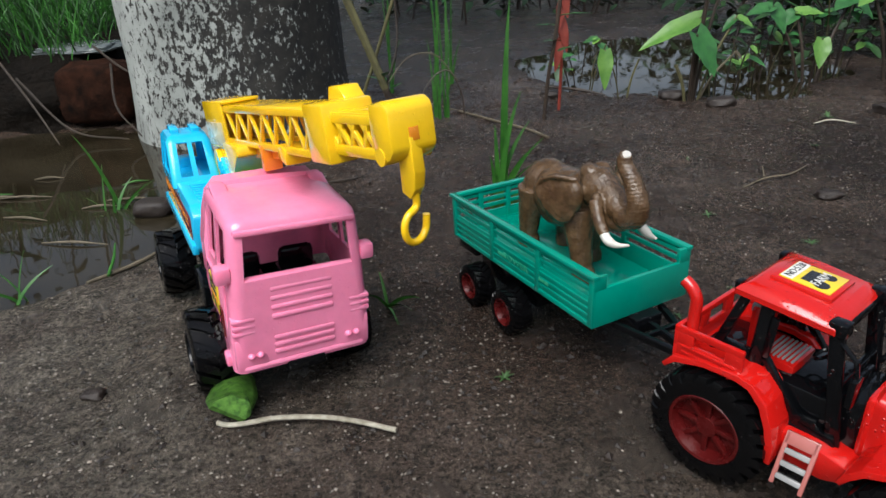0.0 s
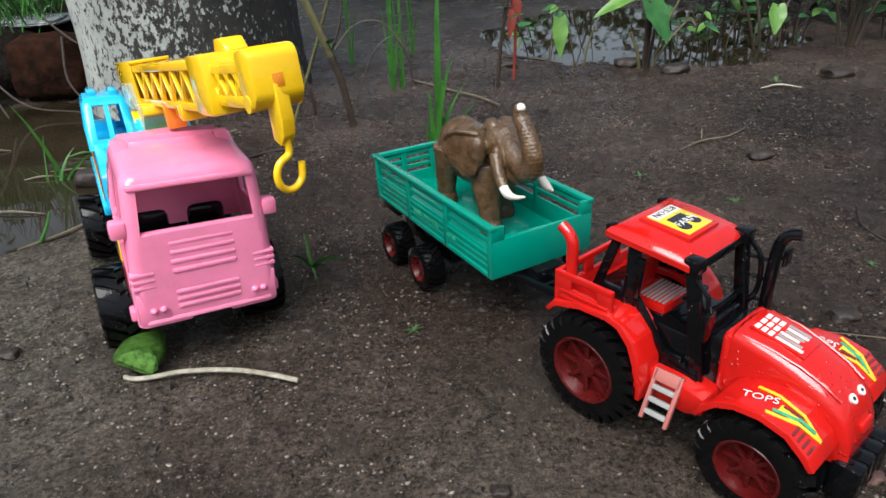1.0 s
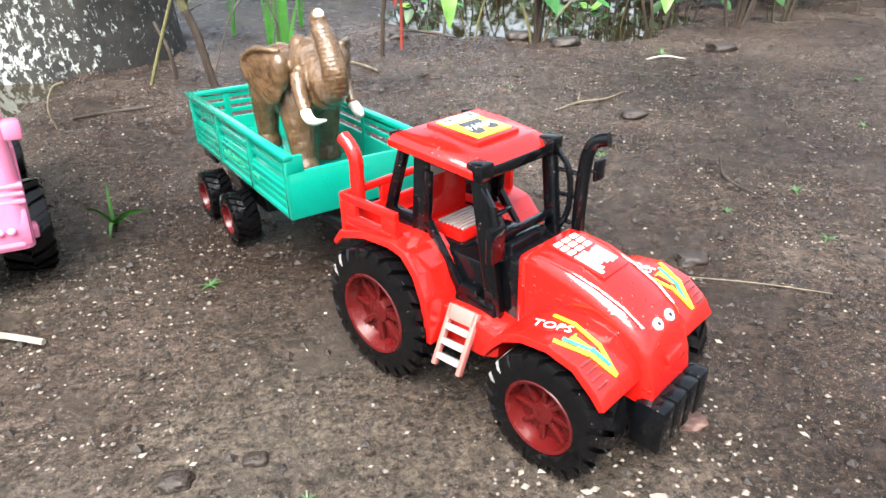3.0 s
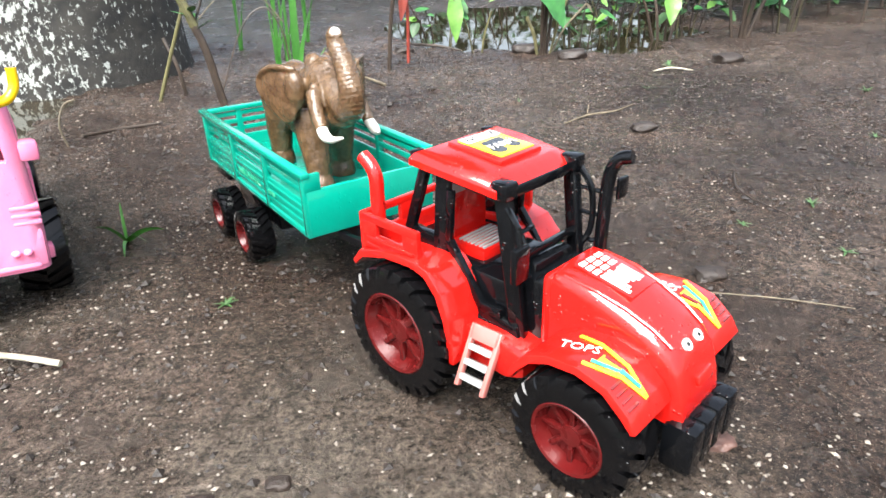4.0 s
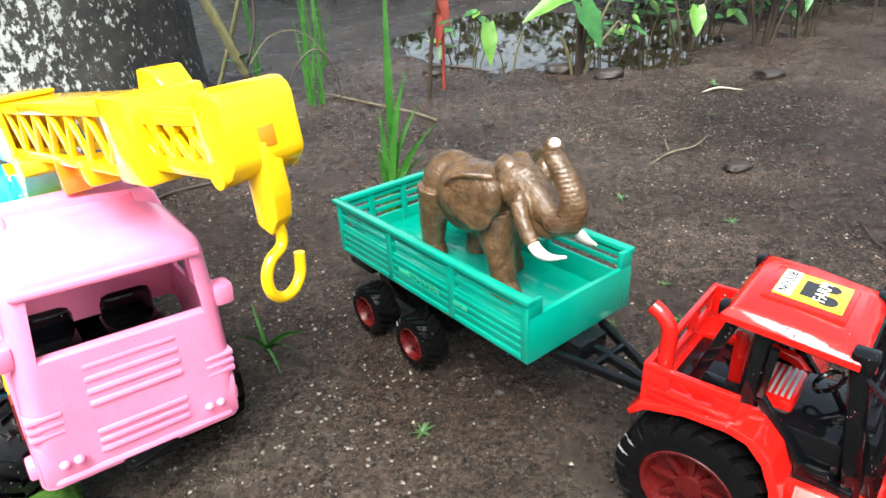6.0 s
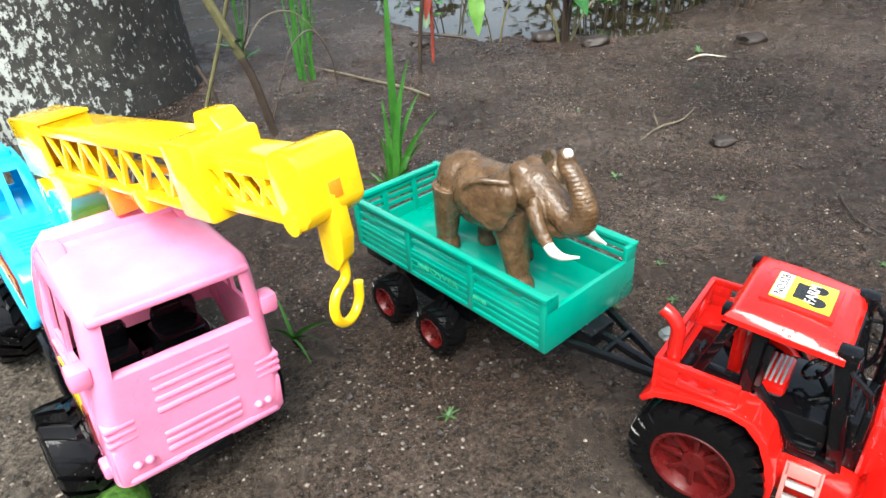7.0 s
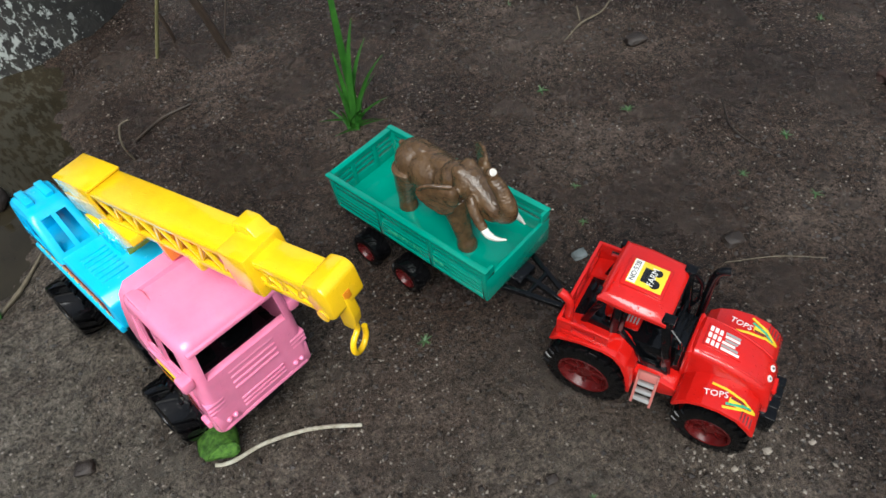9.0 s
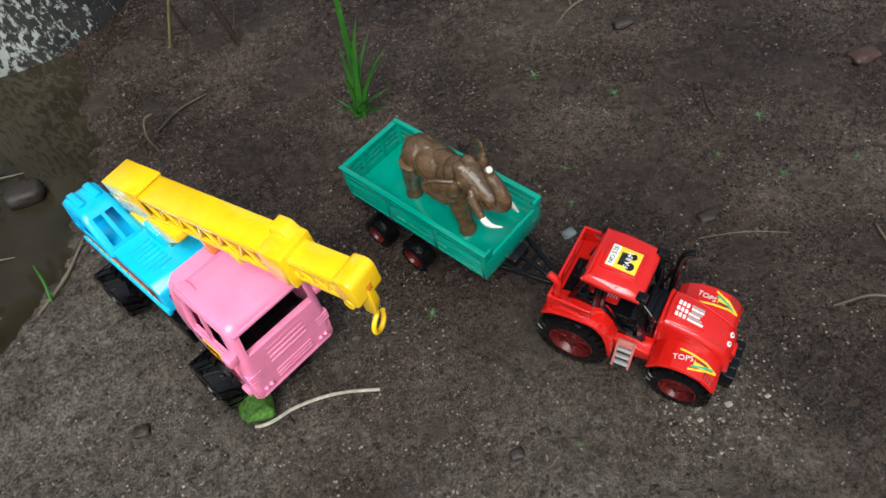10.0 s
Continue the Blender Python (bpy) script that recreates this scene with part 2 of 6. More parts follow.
def box(bm, x0, x1, y0, y1, z0, z1, bevel=0.0012, m=None):
    v = bmesh.ops.create_cube(bm, size=1)["verts"]
    bmesh.ops.scale(bm, vec=(x1 - x0, y1 - y0, z1 - z0), verts=v)
    bmesh.ops.translate(bm, vec=((x0 + x1) / 2, (y0 + y1) / 2, (z0 + z1) / 2), verts=v)
    edges = list({e for w in v for e in w.link_edges})
    if bevel:
        r = bmesh.ops.bevel(bm, geom=edges, offset=bevel, segments=2, profile=0.5, affect="EDGES")
        v = list({w for fc in r["faces"] for w in fc.verts} | {w for w in v if w.is_valid})
    if m is not None:
        bmesh.ops.transform(bm, matrix=m, verts=v)
    return bm


def bx(*a, **k):
    return box(bmesh.new(), *a, **k)


def bar(bm, a, b, w, h, up=(0, 0, 1)):
    """A square bar from a to b."""
    a, b = Vector(a), Vector(b)
    d = b - a
    x = d.normalized()
    y = Vector(up).cross(x)
    y = y.normalized() if y.length > 1e-5 else Vector((0, 1, 0))
    z = x.cross(y)
    m = Matrix((x, y, z)).transposed().to_4x4()
    m.translation = a
    return box(bm, 0, d.length, -w / 2, w / 2, -h / 2, h / 2, min(w, h) * 0.18, m)


def tube(bm, pts, radii, seg=8):
    """A round tapered tube along the points."""
    pts = [Vector(p) for p in pts]
    rings = []
    for i, p in enumerate(pts):
        d = (pts[min(i + 1, len(pts) - 1)] - pts[max(i - 1, 0)]).normalized()
        u = d.orthogonal().normalized() if i == 0 else (rings[-1][1] - d * rings[-1][1].dot(d)).normalized()
        w = d.cross(u)
        r = radii[i] if isinstance(radii, (list, tuple)) else radii
        rings.append(([bm.verts.new(p + (u * math.cos(k * math.tau / seg) + w * math.sin(k * math.tau / seg)) * r) for k in range(seg)], u))
    for (a, _), (b, _) in zip(rings, rings[1:]):
        for k in range(seg):
            bm.faces.new((a[k], a[(k + 1) % seg], b[(k + 1) % seg], b[k]))
    bm.faces.new(rings[0][0][::-1])
    bm.faces.new(rings[-1][0])
    return bm


def curve_points(pts, n=24):
    """A smooth line through the points (Catmull-Rom)."""
    p = [Vector(q) for q in pts]
    p = [p[0] * 2 - p[1], *p, p[-1] * 2 - p[-2]]
    out = []
    for i in range(1, len(p) - 2):
        for k in range(n):
            t = k / n
            out.append(0.5 * (2 * p[i] + (p[i + 1] - p[i - 1]) * t + (2 * p[i - 1] - 5 * p[i] + 4 * p[i + 1] - p[i + 2]) * t * t
                              + (3 * p[i] - p[i - 1] - 3 * p[i + 1] + p[i + 2]) * t ** 3))
    return [*out, p[-2]]


def prism(bm, outline, y0, y1, bevel=0.0012):
    """An outline in x, z drawn out from y0 to y1."""
    a = [bm.verts.new((x, y0, z)) for x, z in outline]
    b = [bm.verts.new((x, y1, z)) for x, z in outline]
    faces = [bm.faces.new(a), bm.faces.new(b[::-1])]
    k = len(a)
    faces += [bm.faces.new((a[i], b[i], b[(i + 1) % k], a[(i + 1) % k])) for i in range(k)]
    if bevel:
        bmesh.ops.bevel(bm, geom=list({e for fc in faces for e in fc.edges}), offset=bevel, segments=2, profile=0.5, affect="EDGES")
    return bm


def strip(bm, line, y0, y1, thick, bevel=0.0008):
    """A bent plate: a line in x, z with a thickness downwards, from y0 to y1."""
    pts = [Vector((x, 0, z)) for x, z in line]
    under = []
    for i, p in enumerate(pts):
        d = (pts[min(i + 1, len(pts) - 1)] - pts[max(i - 1, 0)]).normalized()
        under.append(p - Vector((-d.z, 0, d.x)) * thick)
    return prism(bm, [(p.x, p.z) for p in pts] + [(p.x, p.z) for p in under[::-1]], y0, y1, bevel)


def lathe(bm, profile, seg=40, closed=False):
    """A profile of (y, radius) turned round the y axis."""
    rings = [[bm.verts.new((r * math.cos(k * math.tau / seg), y, r * math.sin(k * math.tau / seg))) for k in range(seg)] for y, r in profile]
    pairs = list(zip(rings, rings[1:])) + ([(rings[-1], rings[0])] if closed else [])
    for a, b in pairs:
        for k in range(seg):
            bm.faces.new((a[k], a[(k + 1) % seg], b[(k + 1) % seg], b[k]))
    if not closed:
        bm.faces.new(rings[0])
        bm.faces.new(rings[-1][::-1])
    return bm


def loft(bm, rings, cap=True):
    rows = [[bm.verts.new(p) for p in ring] for ring in rings]
    k = len(rows[0])
    for a, b in zip(rows, rows[1:]):
        for i in range(k):
            bm.faces.new((a[i], a[(i + 1) % k], b[(i + 1) % k], b[i]))
    if cap:
        bm.faces.new(rows[0][::-1])
        bm.faces.new(rows[-1])
    return bm


def lettering(words, size, mat, parent, m, label="", name="lettering", stretch=1.0):
    """Raised printed words, flat on a surface: m takes the text's x, y plane to its place."""
    cu = bpy.data.curves.new("words", "FONT")
    cu.body, cu.size, cu.extrude, cu.align_x, cu.align_y, cu.resolution_u = words, size, 0.00012, "CENTER", "CENTER", 2
    tmp = new("words", cu)
    bpy.context.view_layer.update()
    me = bpy.data.meshes.new_from_object(tmp.evaluated_get(bpy.context.evaluated_depsgraph_get()))
    bpy.data.objects.remove(tmp)
    me.transform(m @ Matrix.Diagonal((stretch, 1, 1, 1)))
    me.materials.clear()
    me.materials.append(mat)
    ob = new(name, me)
    ob.parent = parent
    if label:
        tagged(ob, label)
    return ob


def wheel(parent, x, y, z, radius, width, rim_mat, rim_part, lugs, side, spokes=6):
    """A tyre with tread blocks and a dished rim; side is +1 or -1, the way its face looks."""
    bm = bmesh.new()
    h = width / 2
    inner = radius * rim_part
    seg = lugs * 3
    prof = [(-h, inner), (-h, radius * 0.80), (-h * 0.90, radius * 0.895), (-h * 0.45, radius * 0.912), (0.0, radius * 0.914), (h * 0.45, radius * 0.912), (h * 0.90, radius * 0.895), (h, radius * 0.80), (h, inner)]
    rings = []
    for yy, r in prof:
        skew = 0.9 * math.tau / lugs * abs(yy) / h
        rings.append([bm.verts.new((r * math.cos(q * math.tau / seg + skew), yy, r * math.sin(q * math.tau / seg + skew))) for q in range(seg)])
    tread = []
    for b_, (r0, r1) in enumerate(zip(rings, rings[1:] + rings[:1])):
        for q in range(seg):
            fc = bm.faces.new((r0[q], r0[(q + 1) % seg], r1[(q + 1) % seg], r1[q]))
            if b_ in (1, 2, 3) and q % 3 != 0 or b_ in (4, 5, 6) and (q + 1) % 3 != 0:
                tread.append(fc)
    bmesh.ops.recalc_face_normals(bm, faces=bm.faces)
    out = bmesh.ops.extrude_face_region(bm, geom=tread)
    for v in out["geom"]:
        if isinstance(v, bmesh.types.BMVert):
            away = Vector((v.co.x, 0, v.co.z)).normalized()
            v.co += away * radius * 0.088
    bmesh.ops.delete(bm, geom=tread, context="FACES_ONLY")
    tyre = part("wheel", bm, TYRE, parent)
    tyre.location = (x, y, z)
    bm = bmesh.new()
    s = side
    lathe(bm, [(-h * 0.9 * s, inner * 1.01), (h * 0.96 * s, inner * 1.01), (h * 1.02 * s, inner * 0.97), (h * 0.98 * s, inner * 0.9), (h * 0.45 * s, inner * 0.78), (h * 0.4 * s, inner * 0.34), (h * 0.72 * s, inner * 0.28), (h * 0.74 * s, inner * 0.12)], 40)
    for i in range(spokes):
        a = i * math.tau / spokes
        m = Matrix.Rotation(a, 4, "Y")
        box(bm, inner * 0.26, inner * 0.9, min(h * 0.42 * s, h * 0.66 * s), max(h * 0.42 * s, h * 0.66 * s), -inner * 0.07, inner * 0.07, 0.0006, m)
    part("rim", bm, rim_mat, tyre)
    return tyre


# ---- setting: muddy ground with two puddles ----
def puddle_mask(x, y):
    """Above 0 inside a puddle."""
    w = 0.09 * noise.noise((x * 4, y * 4, 3.1)) + 0.04 * noise.noise((x * 13, y * 13, 1.7))
    a = 1 - math.hypot((x + 0.84) / 0.52, (y - 1.08) / 0.50) + w
    b = 1 - math.hypot((x - 0.74) / 0.46, (y - 2.12) / 0.52) + 2.0 * w
    return max(a, b)


def lift(x, y):
    """The ground's height."""
    far = max(0.0, min(1.0, (y - 0.9) / 1.0))
    h = (0.004 + 0.010 * far) * noise.noise((x * 3.0, y * 3.0, 0.3)) + 0.0028 * noise.noise((x * 17, y * 17, 5.0))
    h += 0.0020 * noise.noise((x * 50, y * 50, 2.0)) + 0.0014 * noise.noise((x * 130, y * 130, 8.0))
    clods = max(0.0, noise.noise((x * 26, y * 26, 4.0)) - 0.12) * 0.010 + max(0.0, noise.noise((x * 60, y * 60, 7.0)) - 0.2) * 0.005
    h += clods * (0.35 + 0.65 * max(0.0, min(1.0, (y - 0.45) / 0.6)))
    toys = max(math.exp(-(((x + 0.12) / 0.16) ** 2 + ((y - 0.6) / 0.22) ** 2) ** 2), math.exp(-(((x - 0.2) / 0.22) ** 2 + ((y - 0.48) / 0.3) ** 2) ** 2))
    h = h * (1 - 0.55 * toys) - 0.0010
    # a low rise under one side of the truck
    u, w = (x + 0.17) * 0.4848 - (y - 0.65) * 0.8746, (x + 0.17) * 0.8746 + (y - 0.65) * 0.4848
    h += 0.0085 * math.exp(-((w + 0.075) / 0.045) ** 2) * math.exp(-((u - 0.02) / 0.17) ** 4)
    p = puddle_mask(x, y)
    return h - max(0.0, min(0.035, (p + 0.10) * 0.11)) + 0.004 * max(0.0, 1 - abs(p + 0.16) / 0.1)


def steps(lo, hi, fine, ends):
    a = list(np.arange(lo, hi, fine))
    before, after, d = [], [], fine
    while lo - sum(before) > -ends:
        d *= 1.35
        before.append(d)
    d = fine
    while hi + sum(after) < ends:
        d *= 1.35
        after.append(d)
    return [lo - sum(before[:i + 1]) for i in range(len(before))][::-1] + a + [hi + sum(after[:i]) for i in range(len(after) + 1)]


xs, ys = steps(-0.8, 1.3, 0.0052, 400), steps(0.05, 1.9, 0.0052, 400)
verts = [(x, y, lift(x, y) if abs(x) < 4 and abs(y) < 6 else 0.0) for y in ys for x in xs]
k = len(xs)
quads = [(j * k + i, j * k + i + 1, (j + 1) * k + i + 1, (j + 1) * k + i) for j in range(len(ys) - 1) for i in range(k - 1)]
me = bpy.data.meshes.new("ground")
me.from_pydata(verts, [], quads)
me.materials.append(MUD)
for p in me.polygons:
    p.use_smooth = True
tagged(new("ground", me), "wet dark brown mud with grit, small stones and trodden patches", "ground", kind="structure")


def water_sheet(cx, cy, rx, ry, z, label):
    bm = bmesh.new()
    ring = [bm.verts.new((cx + rx * math.cos(i * math.tau / 48), cy + ry * math.sin(i * math.tau / 48), z)) for i in range(48)]
    bm.faces.new(ring)
    tagged(link("water", bm, POOL), label, "puddle", kind="structure")


water_sheet(-0.84, 1.08, 0.62, 0.60, -0.0105, "still muddy puddle reflecting the pale sky")
water_sheet(0.74, 2.12, 0.62, 0.68, -0.0105, "shallow far puddle shining among the plants")


def trunk(cx, cy, radius, height):
    rings, n = [], 72
    for j in range(40):
        z = -0.05 + (height + 0.05) * (j / 39) ** 1.3
        flare = 1 + 0.06 * math.exp(-max(z, 0) / 0.08)
        rings.append([(radius * flare * (1 - 0.05 * z) * (1 + 0.05 * noise.noise((math.cos(a) * 1.4, math.sin(a) * 1.4, z * 1.5)) + 0.012 * noise.noise((math.cos(a) * 9, math.sin(a) * 9, z * 9))) * math.cos(a) + 0.02 * z,
                       radius * flare * (1 + 0.05 * noise.noise((math.cos(a) * 1.4, math.sin(a) * 1.4, z * 1.5))) * math.sin(a), z) for a in (i * math.tau / n for i in range(n))])
    tree = thing("tree", pose(cx, cy, 0), "thick tree, its trunk whitewashed and spotted with black mould", "tree")
    part("trunk", loft(bmesh.new(), rings), BARK, tree)
    return tree


tree = trunk(-0.435, 1.615, 0.245, 2.4)


# ---- the crane truck: x ahead, y to its left ----
LEAN = pose(0, 0, 0.004, -4.5, 0, 0)  # it leans, one side sunk in the mud
truck = thing("crane_truck", pose(-0.17, 0.65, 0, 0, 0, -61) @ LEAN, "toy crane truck with pink cab, blue bed and yellow boom", "toy truck")


def shell(levels, front, side, cut, thick, corner, cap):
    """A moulded box open below: rings of rounded rectangles. levels: (back x, front x, half width, height as a function of x).
    front, side: where the ring's points stand along the front and the sides, as parts of them. cut(row, face, place): whether a window is there."""
    bm = bmesh.new()
    rows, marks = [], None
    for xb, xf, hw, zf in levels:
        ring, mk = [], []
        c = corner
        corners = ((xf - c, hw - c, 0), (xb + c, hw - c, 90), (xb + c, -hw + c, 180), (xf - c, -hw + c, 270))
        for f in front:
            ring.append((xf, (hw - c) * f))
            mk.append(("front", f))
        for q, (px, py, a0) in enumerate(corners):
            for i in range(1, 4):
                a = radians(a0 + 22.5 * i)
                ring.append((px + c * math.cos(a), py + c * math.sin(a)))
                mk.append(("corner", q))
            if q == 0:
                for s in side:
                    ring.append((xf - c - (xf - xb - 2 * c) * s, hw))
                    mk.append(("left", s))
            if q == 1:
                for f in front[::-1]:
                    ring.append((xb, (hw - c) * f))
                    mk.append(("back", f))
            if q == 2:
                for s in side[::-1]:
                    ring.append((xf - c - (xf - xb - 2 * c) * s, -hw))
                    mk.append(("right", s))
        marks = mk
        rows.append([bm.verts.new((x, y, zf(x))) for x, y in ring])
    n = len(rows[0])
    for r, (a, b) in enumerate(zip(rows, rows[1:])):
        for i in range(n):
            j = (i + 1) % n
            if marks[i][0] == marks[j][0] and marks[i][0] != "corner" and cut(r, marks[i][0], (marks[i][1] + marks[j][1]) / 2):
                continue
            bm.faces.new((a[i], a[j], b[j], b[i]))
    if cap:
        bm.faces.new(rows[-1])
    bmesh.ops.recalc_face_normals(bm, faces=bm.faces)
    bmesh.ops.solidify(bm, geom=bm.faces[:], thickness=thick)
    return bm


def low_edge(x):
    return 0.084 if x < 0.088 else 0.084 - (x - 0.088) / 0.066 * 0.056 if x < 0.154 else 0.028


def pink_cut(row, face, at):
    if row == 2 and face == "front":
        return abs(at) < 0.95
    if row == 2 and face in ("left", "right"):
        return 0.06 < at < 0.44 or 0.52 < at < 0.82
    return False


def cab_roof(x):
    return 0.159 + 0.006 * max(0.0, min(1.0, (0.176 - x) / 0.085)) ** 0.8


cab = part("cab", shell([
    (0.082, 0.180, 0.0590, low_edge), (0.082, 0.1815, 0.0590, lambda x: max(low_edge(x) + 0.004, 0.060)), (0.082, 0.180, 0.0560, lambda x: 0.1205),
    (0.084, 0.1770, 0.0530, lambda x: cab_roof(x) - 0.003), (0.085, 0.1755, 0.0515, lambda x: cab_roof(x) + 0.003), (0.088, 0.1725, 0.0480, lambda x: cab_roof(x) + 0.0065), (0.094, 0.1650, 0.040, lambda x: cab_roof(x) + 0.008)],
    [-1, -0.95, -0.6, -0.3, 0, 0.3, 0.6, 0.95, 1], [0, 0.06, 0.25, 0.44, 0.52, 0.67, 0.82, 0.94, 1], pink_cut, 0.0028, 0.009, True), PINK, truck, "glossy pink plastic cab with open windows", 45)


# raised hoop round the back of the cab
bm = bmesh.new()
hoop = [(-0.0605, 0.090), (-0.0605, 0.125), (-0.0565, 0.150), (-0.052, 0.166), (-0.043, 0.1755), (0.0, 0.1770), (0.043, 0.1755), (0.052, 0.166), (0.0565, 0.150), (0.0605, 0.125), (0.0605, 0.090)]
rings = []
for i, (y, z) in enumerate(hoop):
    iy, iz = y * 0.90, 0.09 + (z - 0.09) * 0.92 - 0.0005
    rings.append([(0.080, y * 0.965, z), (0.098, y * 0.965, z), (0.101, iy, iz), (0.080, iy, iz)])
part("cab_hoop", loft(bm, rings), PINK, cab, angle=50)

for z, x in ((0.109, 0.1785), (0.100, 0.1790), (0.091, 0.1795), (0.082, 0.1799), (0.060, 0.1802), (0.0525, 0.180), (0.045, 0.1797)):
    part("grille_slat", bx(x - 0.002, x + 0.0022, -0.026, 0.026, z - 0.0024, z + 0.0024, bevel=0.0013), PINK, cab)
for sgn in (-1, 1):
    # headlight surround and louvres
    for z in (0.083, 0.0765, 0.070):
        part("louvre", bx(0.172, 0.1815, min(sgn * 0.0395, sgn * 0.0585), max(sgn * 0.0395, sgn * 0.0585), z - 0.0024, z + 0.0024, bevel=0.0016), PINK, cab)
    for dy in (0.038, 0.0455):
        bm = bmesh.new()
        bmesh.ops.create_uvsphere(bm, u_segments=14, v_segments=8, radius=0.0031, matrix=Matrix.Translation((0.1812, sgn * dy, 0.0455)))
        part("headlight", bm, PINK, cab)
    part("wing_mirror", bx(0.164, 0.178, min(sgn * 0.053, sgn * 0.0660), max(sgn * 0.053, sgn * 0.0660), 0.119, 0.133, bevel=0.003), PINK, cab)
    part("door_panel", prism(bmesh.new(), [(0.100, 0.110), (0.164, 0.110), (0.166, 0.052), (0.148, 0.052), (0.104, 0.090)], min(sgn * 0.0560, sgn * 0.0592), max(sgn * 0.0560, sgn * 0.0592), 0.0012), PINK, cab)
    part("step_block", bx(0.156, 0.168, min(sgn * 0.054, sgn * 0.0630), max(sgn * 0.054, sgn * 0.0630), 0.030, 0.042, bevel=0.002), PINK, cab)
    # curved seam on the front face
    part("front_seam", tube(bmesh.new(), [(0.1782, sgn * 0.044, 0.112), (0.1788, sgn * 0.036, 0.098), (0.1794, sgn * 0.0315, 0.078), (0.1794, sgn * 0.031, 0.060), (0.1786, sgn * 0.031, 0.036)], 0.0007, 6), PINK, cab)
    part("front_seam", tube(bmesh.new(), [(0.1776, sgn * 0.048, 0.106), (0.1784, sgn * 0.042, 0.1045), (0.1787, sgn * 0.0385, 0.1025)], 0.0007, 6), PINK, cab)
for sgn in (-1, 1):
    part("fairing", prism(bmesh.new(), [(0.094, 0.160), (0.094, 0.1760), (0.104, 0.1745), (0.128, 0.1680), (0.134, 0.160)], min(sgn * 0.036, sgn * 0.0495), max(sgn * 0.036, sgn * 0.0495), 0.0025), PINK, cab)
part("bumper_lip", bx(0.174, 0.1818, -0.053, 0.053, 0.029, 0.036, bevel=0.003), PINK, cab)
for y0, y1 in ((-0.0575, -0.030), (0.030, 0.0575)):
    part("bumper_corner", bx(0.170, 0.1808, y0, y1, 0.031, 0.0635, bevel=0.0025), PINK, cab)
part("bumper_ridge", bx(0.172, 0.1812, -0.048, 0.048, 0.0655, 0.0675, bevel=0.0009), PINK, cab)
part("roof_brow", bx(0.168, 0.1788, -0.049, 0.049, 0.1555, 0.1605, bevel=0.0018), PINK, cab)
part("screen_sill", bx(0.172, 0.1800, -0.048, 0.048, 0.1175, 0.1215, bevel=0.0018), PINK, cab)
side_print = part("side_print", bx(0.114, 0.146, -0.0602, -0.0588, 0.072, 0.104, bevel=0.0003), PAPER, cab, "yellow and black printed door sticker")
for z in (0.098, 0.091, 0.084):
    part("print_bar", bx(0.116, 0.140, -0.0606, -0.0600, z - 0.0018, z + 0.0018, bevel=0), INK if z > 0.085 else PRINTORANGE, side_print)
part("print_bar", bx(0.147, 0.158, -0.0604, -0.0590, 0.056, 0.084, bevel=0), PRINTRED, cab)

# the skirt ends above the axles: draw the lower half of the cab up and its nose forward
for ob in (cab, *cab.children_recursive):
    for v in ob.data.vertices:
        x, y, z = v.co
        if z < 0.1205:
            z = 0.0415 + (z - 0.028) * 0.854
        v.co = (x + 0.0035 * max(0.0, x - 0.082) / 0.098, y * 0.965, z)
cab.location = (0, 0.0060, 0)

# black underframe and the dark insides of the cab
part("chassis", bx(-0.13, 0.168, -0.026, 0.026, 0.034, 0.068, bevel=0.003), BLACK, truck)
part("cab_floor", bx(0.086, 0.170, -0.050, 0.050, 0.060, 0.080, bevel=0.003), BLACK, truck)
for sgn in (-1, 1):
    # dark seats with rounded tops, low inside the pink shell
    part("seat", bx(0.094, 0.128, sgn * 0.024 - 0.018, sgn * 0.024 + 0.018, 0.074, 0.095, bevel=0.005), BLACK, truck)
    part("seat_back", bx(0.102, 0.114, sgn * 0.024 - 0.016, sgn * 0.024 + 0.016, 0.090, 0.113, bevel=0.006), BLACK, truck)
part("dashboard", bx(0.152, 0.170, -0.042, 0.054, 0.078, 0.098, bevel=0.004), BLACK, truck)
part("tow_block", bx(0.160, 0.1850, -0.010, 0.022, 0.034, 0.0455, bevel=0.0015), BLACK, truck)
part("side_frame", bx(-0.13, 0.075, -0.044, 0.044, 0.066, 0.094, bevel=0.003), BLACK, truck)
for sgn in (-1, 1):
    part("tank", bx(0.006, 0.060, min(sgn * 0.026, sgn * 0.052), max(sgn * 0.026, sgn * 0.052), 0.034, 0.068, bevel=0.004), BLACK, truck)
    for x in (0.121, -0.083):
        wheel(truck, x, sgn * 0.0590, 0.0365, 0.0365, 0.036, BLACK, 0.52, 18, sgn)

